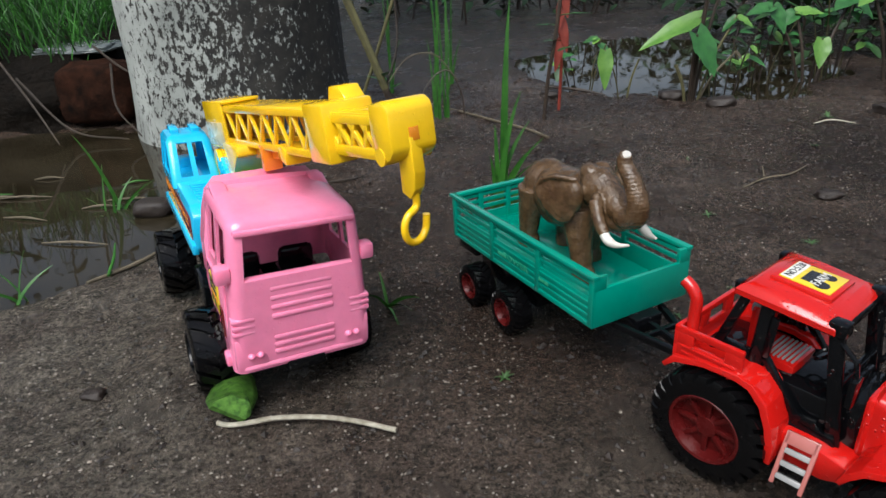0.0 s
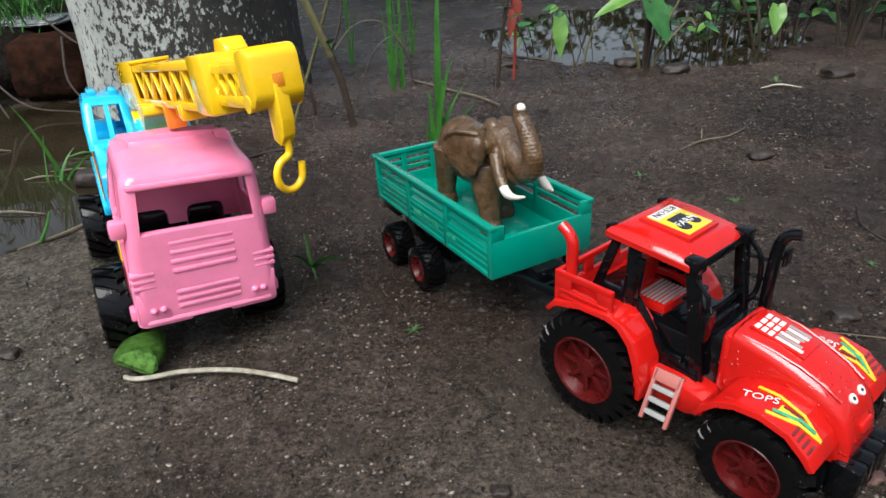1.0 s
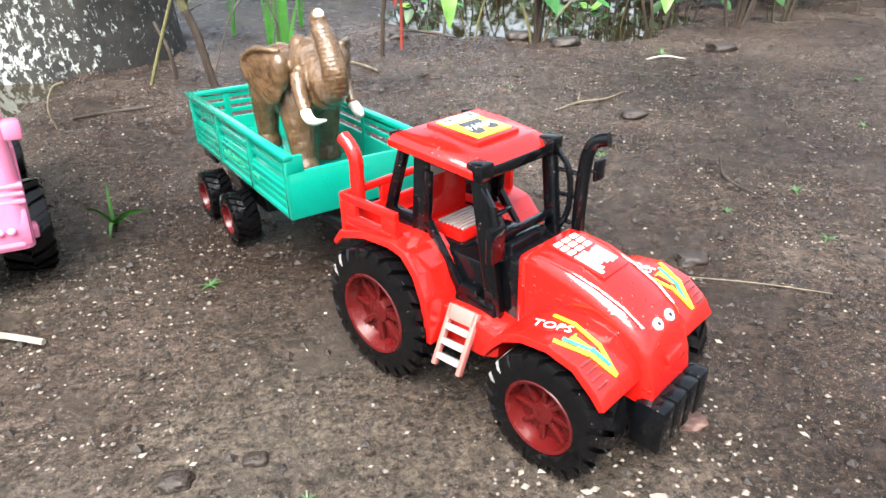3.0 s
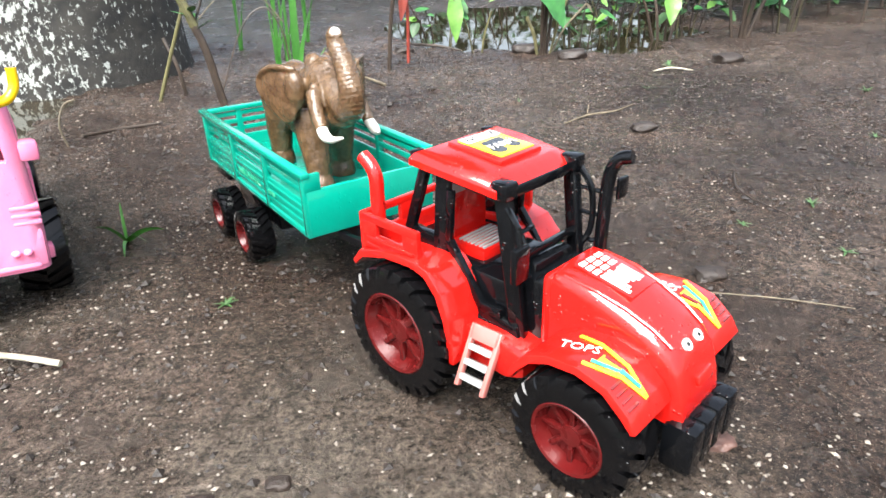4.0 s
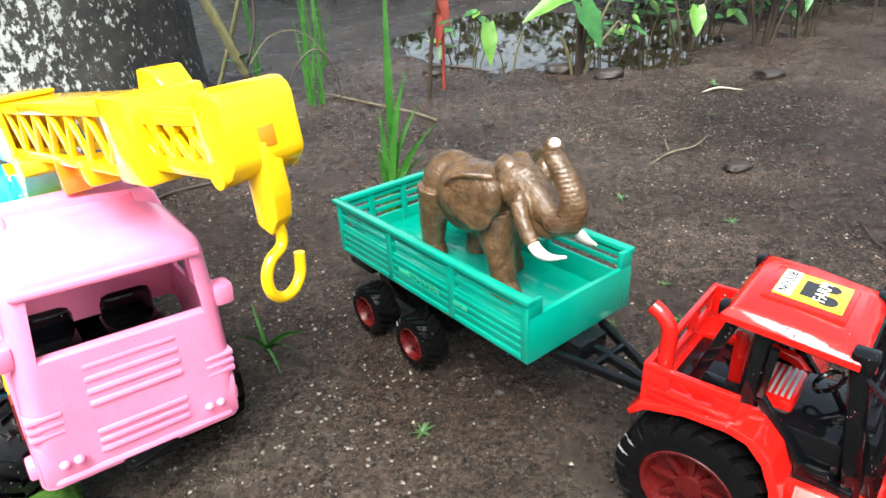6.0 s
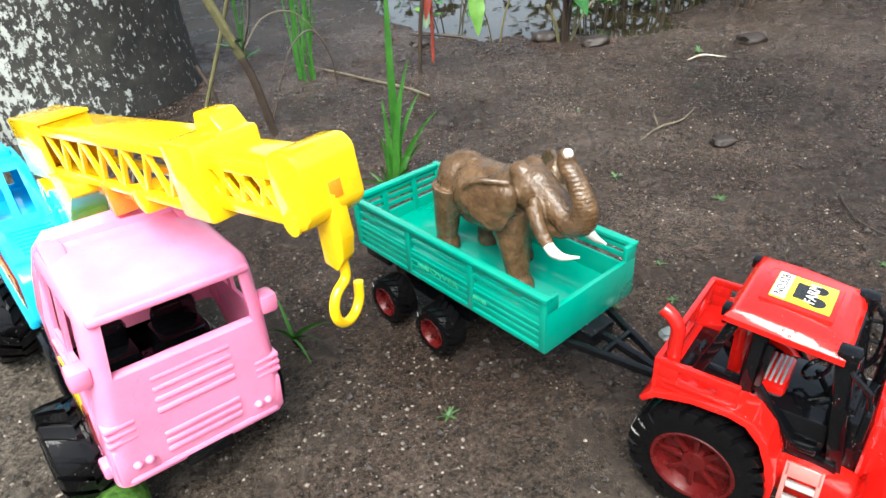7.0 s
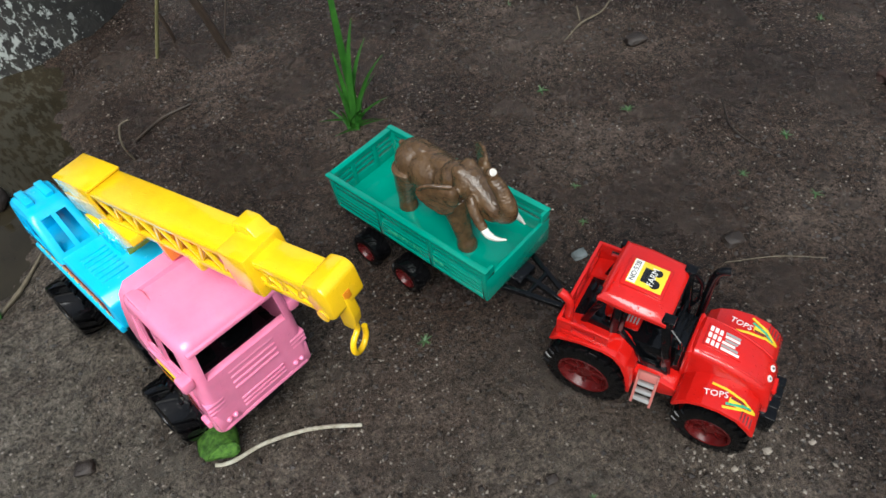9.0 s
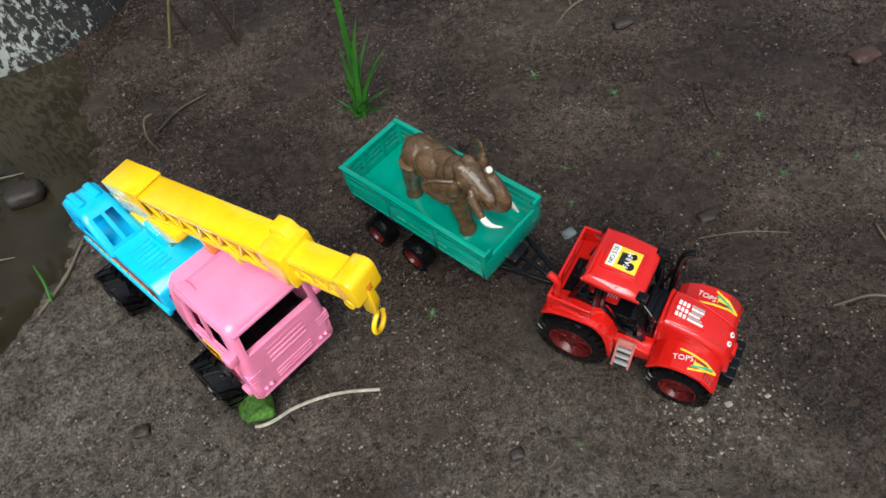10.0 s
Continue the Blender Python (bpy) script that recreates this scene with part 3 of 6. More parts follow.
# blue bed with the operator's cab
bed = part("bed", prism(bmesh.new(), [(-0.136, 0.082), (-0.137, 0.122), (-0.130, 0.134), (0.040, 0.134), (0.054, 0.126), (0.056, 0.086), (0.050, 0.080), (-0.130, 0.078)], -0.052, 0.052, 0.003), BLUE, truck, "sky-blue plastic truck bed")
for sgn in (-1, 1):
    part("side_rail", bx(-0.134, 0.054, min(sgn * 0.049, sgn * 0.0555), max(sgn * 0.049, sgn * 0.0555), 0.080, 0.090, bevel=0.002), BLUE, bed)
    strip_print = part("side_print", bx(-0.128, 0.040, min(sgn * 0.0518, sgn * 0.0526), max(sgn * 0.0518, sgn * 0.0526), 0.096, 0.122, bevel=0.0002), PRINTRED, bed, "dark red sticker with orange words SPEED POWER")
    turn = pose(0, 0, 0, 90, 0, 0) if sgn < 0 else pose(0, 0, 0, 90, 0, 180)
    for x in (-0.095, -0.012):
        lettering("SPEED POWER", 0.0115, PRINTORANGE, strip_print, Matrix.Translation((x, sgn * 0.0528, 0.112)) @ turn, "orange words SPEED POWER")
    for i in range(12):
        x = -0.122 + i * 0.0135
        part("print_bar", bx(x, x + 0.007, min(sgn * 0.0525, sgn * 0.053), max(sgn * 0.0525, sgn * 0.053), 0.0985, 0.1015, bevel=0), PAPER, strip_print)
part("rear_print", bx(0.0555, 0.0567, -0.044, 0.044, 0.094, 0.120, bevel=0.0002), PRINTRED, bed)
for i in range(7):
    part("tread_rib", bx(-0.02 + i * 0.0075, -0.0165 + i * 0.0075, -0.042, -0.014, 0.133, 0.1356, bevel=0.0006), BLUE, bed)
part("control_box", prism(bmesh.new(), [(-0.030, 0.133), (-0.030, 0.152), (-0.018, 0.160), (0.004, 0.150), (0.010, 0.133)], -0.010, 0.004, 0.0015), BLUE, bed)
for i in range(4):
    part("control_rib", bx(-0.027 + i * 0.008, -0.0225 + i * 0.008, -0.0115, 0.0045, 0.146, 0.158 - i * 0.002, bevel=0.0008), BLUE, bed)


def blue_cut(row, face, at):
    if row == 1 and face == "front":
        return 0.14 < abs(at) < 0.78
    if row == 1 and face in ("left", "right"):
        return 0.1 < at < 0.62 or 0.70 < at < 0.92
    return row == 1 and face == "back" and abs(at) < 0.75


op = shell([(-0.062, 0.040, 0.0265, lambda x: 0.131), (-0.061, 0.036, 0.0265, lambda x: 0.143), (-0.056, 0.010, 0.0245, lambda x: 0.178), (-0.050, 0.004, 0.0215, lambda x: 0.184), (-0.042, -0.004, 0.014, lambda x: 0.1855)],
           [-1, -0.78, -0.14, 0, 0.14, 0.78, 1], [0, 0.1, 0.36, 0.62, 0.70, 0.81, 0.92, 1], blue_cut, 0.0024, 0.006, True)
bmesh.ops.translate(op, vec=(-0.070, -0.0235, 0), verts=op.verts)
operator = part("operator_cab", op, BLUE, truck, "sky-blue open operator's cab")
for y in (-0.040, -0.017):
    part("roof_block", bx(-0.116, -0.082, y, y + 0.010, 0.1815, 0.1905, bevel=0.0018), BLUE, operator)
part("operator_seat", bx(-0.122, -0.100, -0.042, -0.014, 0.133, 0.150, bevel=0.003), BLUE, operator)

for ob in (bed, *bed.children_recursive):
    for v in ob.data.vertices:
        v.co.z += 0.0060 if v.co.z > 0.095 else 0.0150
        v.co.x = max(v.co.x, v.co.x * 0.95)
for ob in (operator, *operator.children_recursive):
    for v in ob.data.vertices:
        v.co = (-0.116 + (v.co.x + 0.132) * 0.82, (v.co.y + 0.0235) * 0.88 - 0.0320, v.co.z * 0.86 + 0.0215)

# yellow boom on its turret: built along x from its back end, then turned and raised
TURRET = Matrix.Translation((-0.0515, 0.0190, 0.2205)) @ pose(0, 0, 0, 0, -7.9, 7.6)
bm = bmesh.new()
# back box, open to the rear, and the top and bottom plates of the main length
box(bm, 0.0, 0.062, -0.0185, 0.0185, -0.003, 0.0, 0.001)
box(bm, 0.0, 0.058, -0.0185, -0.016, -0.043, -0.001, 0.001)
box(bm, 0.0, 0.058, 0.016, 0.0185, -0.043, -0.001, 0.001)
box(bm, 0.0, 0.058, -0.0185, 0.0185, -0.045, -0.0415, 0.001)
box(bm, 0.020, 0.024, -0.0175, 0.0175, -0.043, -0.001, 0.001)
box(bm, 0.055, 0.252, -0.0165, 0.0165, -0.0065, -0.0035, 0.001)
for y in (-0.0165, 0.0165):
    for z in (-0.0075, -0.0370):
        bar(bm, (0.055, y * 0.9, z), (0.252, y * 0.9, z), 0.005, 0.006)
    n = 6
    for i in range(n):
        x0, x1 = 0.064 + i * 0.0305, 0.064 + (i + 1) * 0.0305
        bar(bm, (x0, y * 0.92, -0.009), ((x0 + x1) / 2, y * 0.92, -0.036), 0.0030, 0.0032)
        bar(bm, ((x0 + x1) / 2, y * 0.92, -0.036), (x1, y * 0.92, -0.009), 0.0030, 0.0032)
boom = part("boom", bm, YELLOW, truck, "yellow lattice crane boom")
boom.matrix_local = LEAN.inverted() @ TURRET
part("boom_print", bx(0.001, 0.050, -0.0192, -0.0184, -0.042, -0.020, bevel=0.0002), PALEPRINT, boom, "pale peeling sticker")
part("boom_band", bx(0.246, 0.278, -0.0200, 0.0200, -0.042, -0.0005, bevel=0.0025), YELLOW, boom)
part("band_cap", prism(bmesh.new(), [(0.242, -0.004), (0.247, 0.008), (0.262, 0.008), (0.271, -0.002)], 0.003, 0.0195, 0.0015), YELLOW, boom)
bm = bmesh.new()
box(bm, 0.262, 0.336, -0.0135, 0.0135, -0.010, -0.0065, 0.001)
box(bm, 0.262, 0.336, -0.0135, 0.0135, -0.0355, -0.032, 0.001)
for y in (-0.012, 0.012):
    bar(bm, (0.262, y, -0.011), (0.336, y, -0.011), 0.004, 0.006)
    bar(bm, (0.262, y, -0.031), (0.336, y, -0.031), 0.004, 0.006)
    for i in range(4):
        x0 = 0.266 + i * 0.017
        bar(bm, (x0, y, -0.013), (x0 + 0.017, y, -0.031), 0.0032, 0.004)
        if i < 3:
            bar(bm, (x0 + 0.017, y, -0.031), (x0 + 0.024, y, -0.013), 0.0032, 0.004)
part("inner_boom", bm, YELLOW, boom)
head = part("boom_head", prism(bmesh.new(), [(0.334, -0.001), (0.350, 0.001), (0.356, -0.004), (0.356, -0.029), (0.351, -0.034), (0.342, -0.038), (0.335, -0.035), (0.332, -0.018)], -0.0165, 0.0165, 0.003), YELLOW, boom)
# the slot's shadowed hole, painted as an orange block on the yellow head
part("head_slot", bx(0.3535, 0.3564, -0.0035, 0.0035, -0.024, -0.016, bevel=0.0003), ORANGE, head)
for y in (-0.0172, 0.0158):
    bm = lathe(bmesh.new(), [(y, 0.0055), (y + 0.0014, 0.0055)], 20)
    bmesh.ops.translate(bm, vec=(0.342, 0, -0.032), verts=bm.verts)
    part("pivot_disc", bm, YELLOW, head)
# hook block and hook hang plumb below the head
drop = TURRET @ Vector((0.352, 0, -0.026))
swing = Matrix.Translation(drop) @ pose(0, 0, 0, 0, 0, 20) @ Matrix.Scale(0.86, 4)
bm = prism(bmesh.new(), [(-0.004, 0.006), (0.004, 0.006), (0.006, -0.020), (0.005, -0.032), (0.0, -0.040), (-0.008, -0.036), (-0.009, -0.014)], -0.0055, 0.0055, 0.0012)
block = part("hook_block", bm, YELLOW, truck, "yellow plastic hook block")
block.matrix_local = LEAN.inverted() @ swing
bm = bmesh.new()
line = [(0, 0, -0.034)] + [(0.0, 0.000, -0.046)] + [(0, 0.0115 * math.sin(a) * 1.0 - 0.002, -0.061 + 0.0125 * math.cos(a)) for a in [radians(v) for v in (-35, -65, -95, -125, -155, 175, 145, 115, 85)]] + [(0, 0.0098, -0.0555)]
tube(bm, curve_points(line, 5), 0.0029, 10)
part("hook", bm, YELLOW, block)

# turret under the boom
bm = bmesh.new()
prism(bm, [(-0.042, 0.136), (-0.044, 0.170), (-0.034, 0.184), (0.060, 0.197), (0.062, 0.188), (0.020, 0.160), (0.012, 0.136)], 0.006, 0.032, 0.002)
turret = part("turret", bm, YELLOW, truck)
for y in (0.002, 0.033):
    bm = lathe(bmesh.new(), [(y, 0.017), (y + 0.005, 0.017)], 28)
    bmesh.ops.translate(bm, vec=(-0.030, 0, 0.158), verts=bm.verts)
    part("turret_disc", bm, YELLOW, turret)
bm = lathe(bmesh.new(), [(0.0, 0.034), (0.006, 0.034)], 32)
bmesh.ops.transform(bm, matrix=Matrix.Translation((-0.01, 0.02, 0.133)) @ pose(0, 0, 0, 90), verts=bm.verts)
part("turntable", bm, BLUE, truck)
bm = bmesh.new()
bar(bm, (0.0, 0.020, 0.176), (0.120, 0.036, 0.200), 0.010, 0.008)
box(bm, 0.088, 0.100, 0.020, 0.036, 0.182, 0.204, 0.0015)
part("ram", bm, ORANGE, truck, "orange plastic boom ram")
bm = bmesh.new()
box(bm, 0.128, 0.150, 0.026, 0.048, 0.198, 0.212, 0.003)
part("boom_foot", bm, YELLOW, truck)
for ob in truck.children:
    if ob.name.startswith(("turret", "ram", "boom_foot")):
        ob.matrix_local = LEAN.inverted()

# ---- the trailer: x ahead from the foot of its front board ----
trailer = thing("trailer", pose(0.2095, 0.5255, 0, 0, 0, -61.7), "green plastic toy farm trailer with slatted sides, wet with rain", "toy trailer")
bm = bmesh.new()
box(bm, -0.232, -0.001, -0.050, 0.050, 0.061, 0.0655, 0.001)
bedplate = part("floor_plate", bm, GREEN, trailer)


def side_wall(sgn):
    y0, y1 = (0.0485, 0.0515) if sgn > 0 else (-0.0515, -0.0485)
    bm = bmesh.new()
    box(bm, -0.232, 0.0, y0, y1, 0.059, 0.0835, 0.0006)
    for z in (0.0905, 0.0980):
        box(bm, -0.232, 0.0, y0, y1, z - 0.0021, z + 0.0021, 0.0005)
    wall = part("side_wall", bm, GREEN, trailer)
    o0, o1 = (y0 - 0.0003, y1 + 0.002) if sgn > 0 else (y0 - 0.002, y1 + 0.0003)
    for x in (-0.232, -0.157, -0.080, -0.006):
        part("post", bx(x, x + 0.006, o0, o1, 0.0585, 0.1035, bevel=0.0007), GREEN, wall)
    part("top_rail", bx(-0.237, 0.001, min(sgn * 0.0475, sgn * 0.0545), max(sgn * 0.0475, sgn * 0.0545), 0.1015, 0.1055, bevel=0.0009), GREEN, wall)
    part("foot_rail", bx(-0.233, 0.0, min(sgn * 0.0490, sgn * 0.0532), max(sgn * 0.0490, sgn * 0.0532), 0.057, 0.0615, bevel=0.0009), GREEN, wall)
    for z in (0.0665, 0.0725, 0.0785):
        part("slat", bx(-0.229, -0.003, min(sgn * 0.0512, sgn * 0.0526), max(sgn * 0.0512, sgn * 0.0526), z - 0.0017, z + 0.0017, bevel=0.0005), GREEN, wall)
    turn = pose(0, 0, 0, 90, 0, 0) if sgn < 0 else pose(0, 0, 0, 90, 0, 180)
    lettering("POWER", 0.0085, LIGHTGREEN, wall, Matrix.Translation((-0.112, sgn * 0.0528, 0.0725)) @ turn, "pale green raised word POWER", stretch=1.4)
    for x in (-0.142, -0.074):
        part("print_bar", bx(x, x + 0.014, min(sgn * 0.0522, sgn * 0.0531), max(sgn * 0.0522, sgn * 0.0531), 0.0705, 0.0735, bevel=0), LIGHTGREEN, wall)


side_wall(1)
side_wall(-1)
bm = bmesh.new()
box(bm, -0.0035, 0.0005, -0.0515, 0.0515, 0.0575, 0.0925, 0.0008)
box(bm, -0.0035, 0.0005, -0.0530, -0.0400, 0.0915, 0.1045, 0.0008)
box(bm, -0.0035, 0.0005, 0.0400, 0.0530, 0.0915, 0.1045, 0.0008)
part("front_board", bm, GREEN, trailer)
bm = bmesh.new()
box(bm, -0.2345, -0.2305, -0.0515, 0.0515, 0.0575, 0.0765, 0.0008)
for z in (0.083, 0.0905, 0.0980):
    box(bm, -0.2345, -0.2305, -0.0515, 0.0515, z - 0.0021, z + 0.0021, 0.0005)
for y in (-0.049, -0.018, 0.018, 0.049):
    box(bm, -0.2350, -0.2300, y - 0.003, y + 0.003, 0.058, 0.103, 0.0005)
box(bm, -0.2366, -0.2290, -0.0470, 0.0470, 0.1012, 0.1052, 0.0008)
part("tail_board", bm, GREEN, trailer)
bm = bmesh.new()
box(bm, -0.21, 0.012, -0.014, 0.014, 0.044, 0.058, 0.002)
box(bm, -0.196, -0.094, -0.040, 0.040, 0.026, 0.050, 0.003)
box(bm, -0.226, -0.19, -0.050, -0.034, 0.046, 0.058, 0.002)
part("underframe", bm, BLACK, trailer)
bm = bmesh.new()
for sgn in (-1, 1):
    bar(bm, (-0.004, sgn * 0.027, 0.053), (0.066, sgn * 0.004, 0.046), 0.005, 0.006)
bar(bm, (-0.004, 0, 0.053), (0.064, 0, 0.046), 0.005, 0.006)
bar(bm, (0.024, -0.017, 0.0505), (0.024, 0.017, 0.0505), 0.004, 0.005)
box(bm, 0.058, 0.076, -0.007, 0.007, 0.040, 0.050, 0.002)
part("drawbar", bm, BLACK, trailer)
for x in (-0.112, -0.177):
    for sgn in (-1, 1):
        wheel(trailer, x, sgn * 0.0575, 0.0225, 0.0225, 0.022, DARKRED, 0.62, 20, sgn)


# ---- the elephant figure in the trailer, one moulded piece ----
def blob(bm, c, r, turn=(0, 0, 0)):
    m = pose(*c, *turn) @ Matrix.Diagonal((*r, 1))
    bmesh.ops.create_uvsphere(bm, u_segments=24, v_segments=16, radius=1, matrix=m)


def elephant():
    bm = bmesh.new()
    mm = 0.001
    for c, r, turn in [
        ((-55, 0, 61), (44, 26, 27), (0, 3, 0)), ((-82, 0, 63), (25, 25, 26), (0, 0, 0)), ((-24, -1, 65), (25, 23, 27), (0, 0, 0)),
        ((-74, 0, 83), (17, 9, 8), (0, 0, 0)), ((-40, 0, 83), (20, 12, 8), (0, -6, 0)), ((-60, 0, 48), (34, 20, 20), (0, 0, 0)),
        ((-14, -2, 76), (22, 20, 22), (0, 0, 0)), ((3, -3, 86), (18, 18, 19), (0, 0, 0)), ((-3, -9, 98), (10, 8, 9), (0, 0, 0)), ((-3, 4, 98), (10, 8, 9), (0, 0, 0)),
        ((14, -4, 83), (17, 13, 13), (0, 32, 0)), ((34, -6, 66), (13, 11, 8), (0, 8, 0)), ((20, -6, 73), (15, 15, 12), (0, 0, 0)),
        ((22, -20, 86), (5, 4, 4.5), (0, 0, 0)), ((22, 9, 86), (5, 4, 4.5), (0, 0, 0))]:
        blob(bm, [v * mm for v in c], [v * mm for v in r], turn)
    # legs: thick at the thigh, narrower at the knee, with broad feet
    for y, x, lean in ((-15, -12, 16), (14, -24, -6), (-16, -84, -6), (15, -78, 6)):
        tube(bm, [(x * mm, y * 0.9 * mm, 0.062), ((x + lean * 0.3) * mm, y * mm, 0.046), ((x + lean * 0.6) * mm, y * 1.08 * mm, 0.030), ((x + lean * 0.9) * mm, y * 1.1 * mm, 0.013), ((x + lean + 1) * mm, y * 1.1 * mm, 0.006), ((x + lean + 1) * mm, y * 1.1 * mm, 0.0)], [0.017, 0.0140, 0.0112, 0.0096, 0.0112, 0.0116], 16)
    # face running down into the trunk, which curls up again
    tube(bm, curve_points([(0.006, -0.003, 0.090), (0.026, -0.004, 0.081), (0.045, -0.0055, 0.0735), (0.0565, -0.006, 0.0780), (0.0580, -0.0065, 0.0920), (0.0500, -0.007, 0.1065), (0.0415, -0.0075, 0.1160), (0.0395, -0.0078, 0.1225), (0.0420, -0.008, 0.1265)], 5),
         [float(np.interp(i, (0, 8, 14, 20, 28, 40), (0.0150, 0.0115, 0.0098, 0.0088, 0.0070, 0.0054))) for i in range(41)], 14)
    for sgn in (-1, 1):
        # sheath of the tusk, from the eye down the cheek
        tube(bm, [(0.023, -0.006 + sgn * 0.0150, 0.084), (0.030, -0.006 + sgn * 0.0175, 0.073), (0.0365, -0.006 + sgn * 0.0185, 0.065), (0.0415, -0.006 + sgn * 0.0185, 0.0605)], [0.0062, 0.0056, 0.0052, 0.0046], 12)
        # ears: thin flaps spread out and back from the head, with a rolled rim
        cy = -0.003
        blob(bm, (-0.0120, cy + sgn * 0.0350, 0.0800), (0.0175, 0.0026, 0.0185), (0, 0, -sgn * 27))
        blob(bm, (-0.0060, cy + sgn * 0.0315, 0.0700), (0.0125, 0.0028, 0.0140), (0, 0, -sgn * 24))
        blob(bm, (0.0000, cy + sgn * 0.0250, 0.0820), (0.0100, 0.0070, 0.0160), (0, 0, -sgn * 20))
        tube(bm, curve_points([(0.004, cy + sgn * 0.024, 0.0975), (-0.004, cy + sgn * 0.0315, 0.0985), (-0.016, cy + sgn * 0.0385, 0.0975), (-0.027, cy + sgn * 0.0430, 0.0890), (-0.0265, cy + sgn * 0.0425, 0.0780), (-0.018, cy + sgn * 0.0375, 0.0660), (-0.008, cy + sgn * 0.0325, 0.0580)], 4), 0.0024, 8)
    tube(bm, [(-0.103, 0, 0.078), (-0.110, 0.002, 0.060), (-0.110, 0.003, 0.036)], [0.004, 0.0028, 0.003], 10)
    tmp = link("raw", bm, HIDE)
    mod = tmp.modifiers.new("skin", "REMESH")
    mod.mode, mod.voxel_size = "VOXEL", 0.0011
    sm = tmp.modifiers.new("soft", "SMOOTH")
    sm.factor, sm.iterations = 0.5, 3
    bpy.context.view_layer.update()
    me = bpy.data.meshes.new_from_object(tmp.evaluated_get(bpy.context.evaluated_depsgraph_get()))
    bpy.data.objects.remove(tmp)
    bm = bmesh.new()
    bm.from_mesh(me)
    for v in bm.verts:
        # folds and wrinkles of the skin
        p = v.co * 1000
        d = 0.7 * noise.noise((p.x * 0.09, p.y * 0.09, p.z * 0.05)) + 0.22 * noise.noise((p.x * 0.5, p.y * 0.5, p.z * 0.22)) + 0.12 * noise.noise((p.x * 1.1, p.y * 1.1, p.z * 0.6))
        if p.x > 42:
            d += 0.22 * math.sin((p.z - p.x * 0.3) * 2.0)
        v.co += v.normal * d * 0.001
    skin = len(bm.faces)
    for sgn in (-1, 1):
        tube(bm, curve_points([(0.0400, -0.006 + sgn * 0.0185, 0.0615), (0.0470, -0.006 + sgn * 0.0190, 0.0575), (0.0560, -0.006 + sgn * 0.0175, 0.0565), (0.0665, -0.006 + sgn * 0.0135, 0.0595)], 5), [0.0041] * 6 + [0.0040 - 0.00035 * i for i in range(10)], 10)
    tube(bm, [(0.0414, -0.0079, 0.1256), (0.0425, -0.0081, 0.1272)], [0.0040, 0.0032], 12)
    bm.faces.ensure_lookup_table()
    for i in range(skin, len(bm.faces)):
        bm.faces[i].material_index = 1
    return link("elephant_figure", bm, [HIDE, IVORY], 60)


figure = elephant()
figure.matrix_world = trailer.matrix_world @ pose(-0.064, 0.004, 0.0655, 0, 0, -4)
tagged(figure, "glossy brown plastic elephant figure with white tusks and raised trunk", "elephant figure")

# ---- the tractor: x ahead, y to its left, from below its rear axle ----
tractor = thing("tractor", pose(0.2690, 0.4226, 0, 0, 0, -51), "red plastic toy tractor with black cab frame, wet with rain", "toy tractor")
for sgn in (-1, 1):
    wheel(tractor, -0.0115, sgn * 0.0435, 0.0415, 0.0415, 0.031, DARKRED, 0.62, 24, sgn, 8)
    wheel(tractor, 0.107, sgn * 0.0430, 0.0335, 0.0335, 0.028, DARKRED, 0.60, 20, sgn, 8)


def section(x, hw, top, low, round_):
    """A hood section: flat below, rounded shoulders."""
    c = round_
    pts = [(hw, low), (hw, top - c)]
    pts += [(hw - c + c * math.cos(a), top - c + c * math.sin(a)) for a in (radians(v) for v in (22, 45, 68))]
    pts += [(hw - c, top), (hw * 0.3, top + 0.0012), (-hw * 0.3, top + 0.0012), (-hw + c, top)]
    pts += [(-hw + c - c * math.cos(a), top - c + c * math.sin(a)) for a in (radians(v) for v in (68, 45, 22))]
    pts += [(-hw, top - c), (-hw, low)]
    return [(x, y, z) for y, z in pts]


hood = part("hood", loft(bmesh.new(), [section(*v) for v in ((0.0690, 0.0215, 0.0935, 0.048, 0.005), (0.0720, 0.0225, 0.0960, 0.046, 0.006), (0.0800, 0.0225, 0.0962, 0.044, 0.007), (0.0950, 0.0225, 0.0940, 0.043, 0.008), (0.1100, 0.0220, 0.0895, 0.042, 0.009),
                                                             (0.1240, 0.0215, 0.0835, 0.040, 0.009), (0.1345, 0.0205, 0.0762, 0.039, 0.009), (0.1400, 0.0200, 0.0690, 0.038, 0.008), (0.1440, 0.0190, 0.0560, 0.038, 0.006), (0.1455, 0.0185, 0.0440, 0.038, 0.003), (0.1450, 0.018, 0.040, 0.0385, 0.0008))]), RED, tractor, "glossy red plastic hood", 30)
part("hood_collar", bx(0.0655, 0.0715, -0.0235, 0.0235, 0.046, 0.0945, bevel=0.0035), RED, hood)
for sgn in (-1, 1):
    part("hood_crease", tube(bmesh.new(), [(0.076, sgn * 0.0186, 0.0950), (0.095, sgn * 0.0182, 0.0930), (0.110, sgn * 0.0170, 0.0889), (0.124, sgn * 0.0160, 0.0830), (0.134, sgn * 0.0152, 0.0764)], 0.0011, 6), RED, hood)
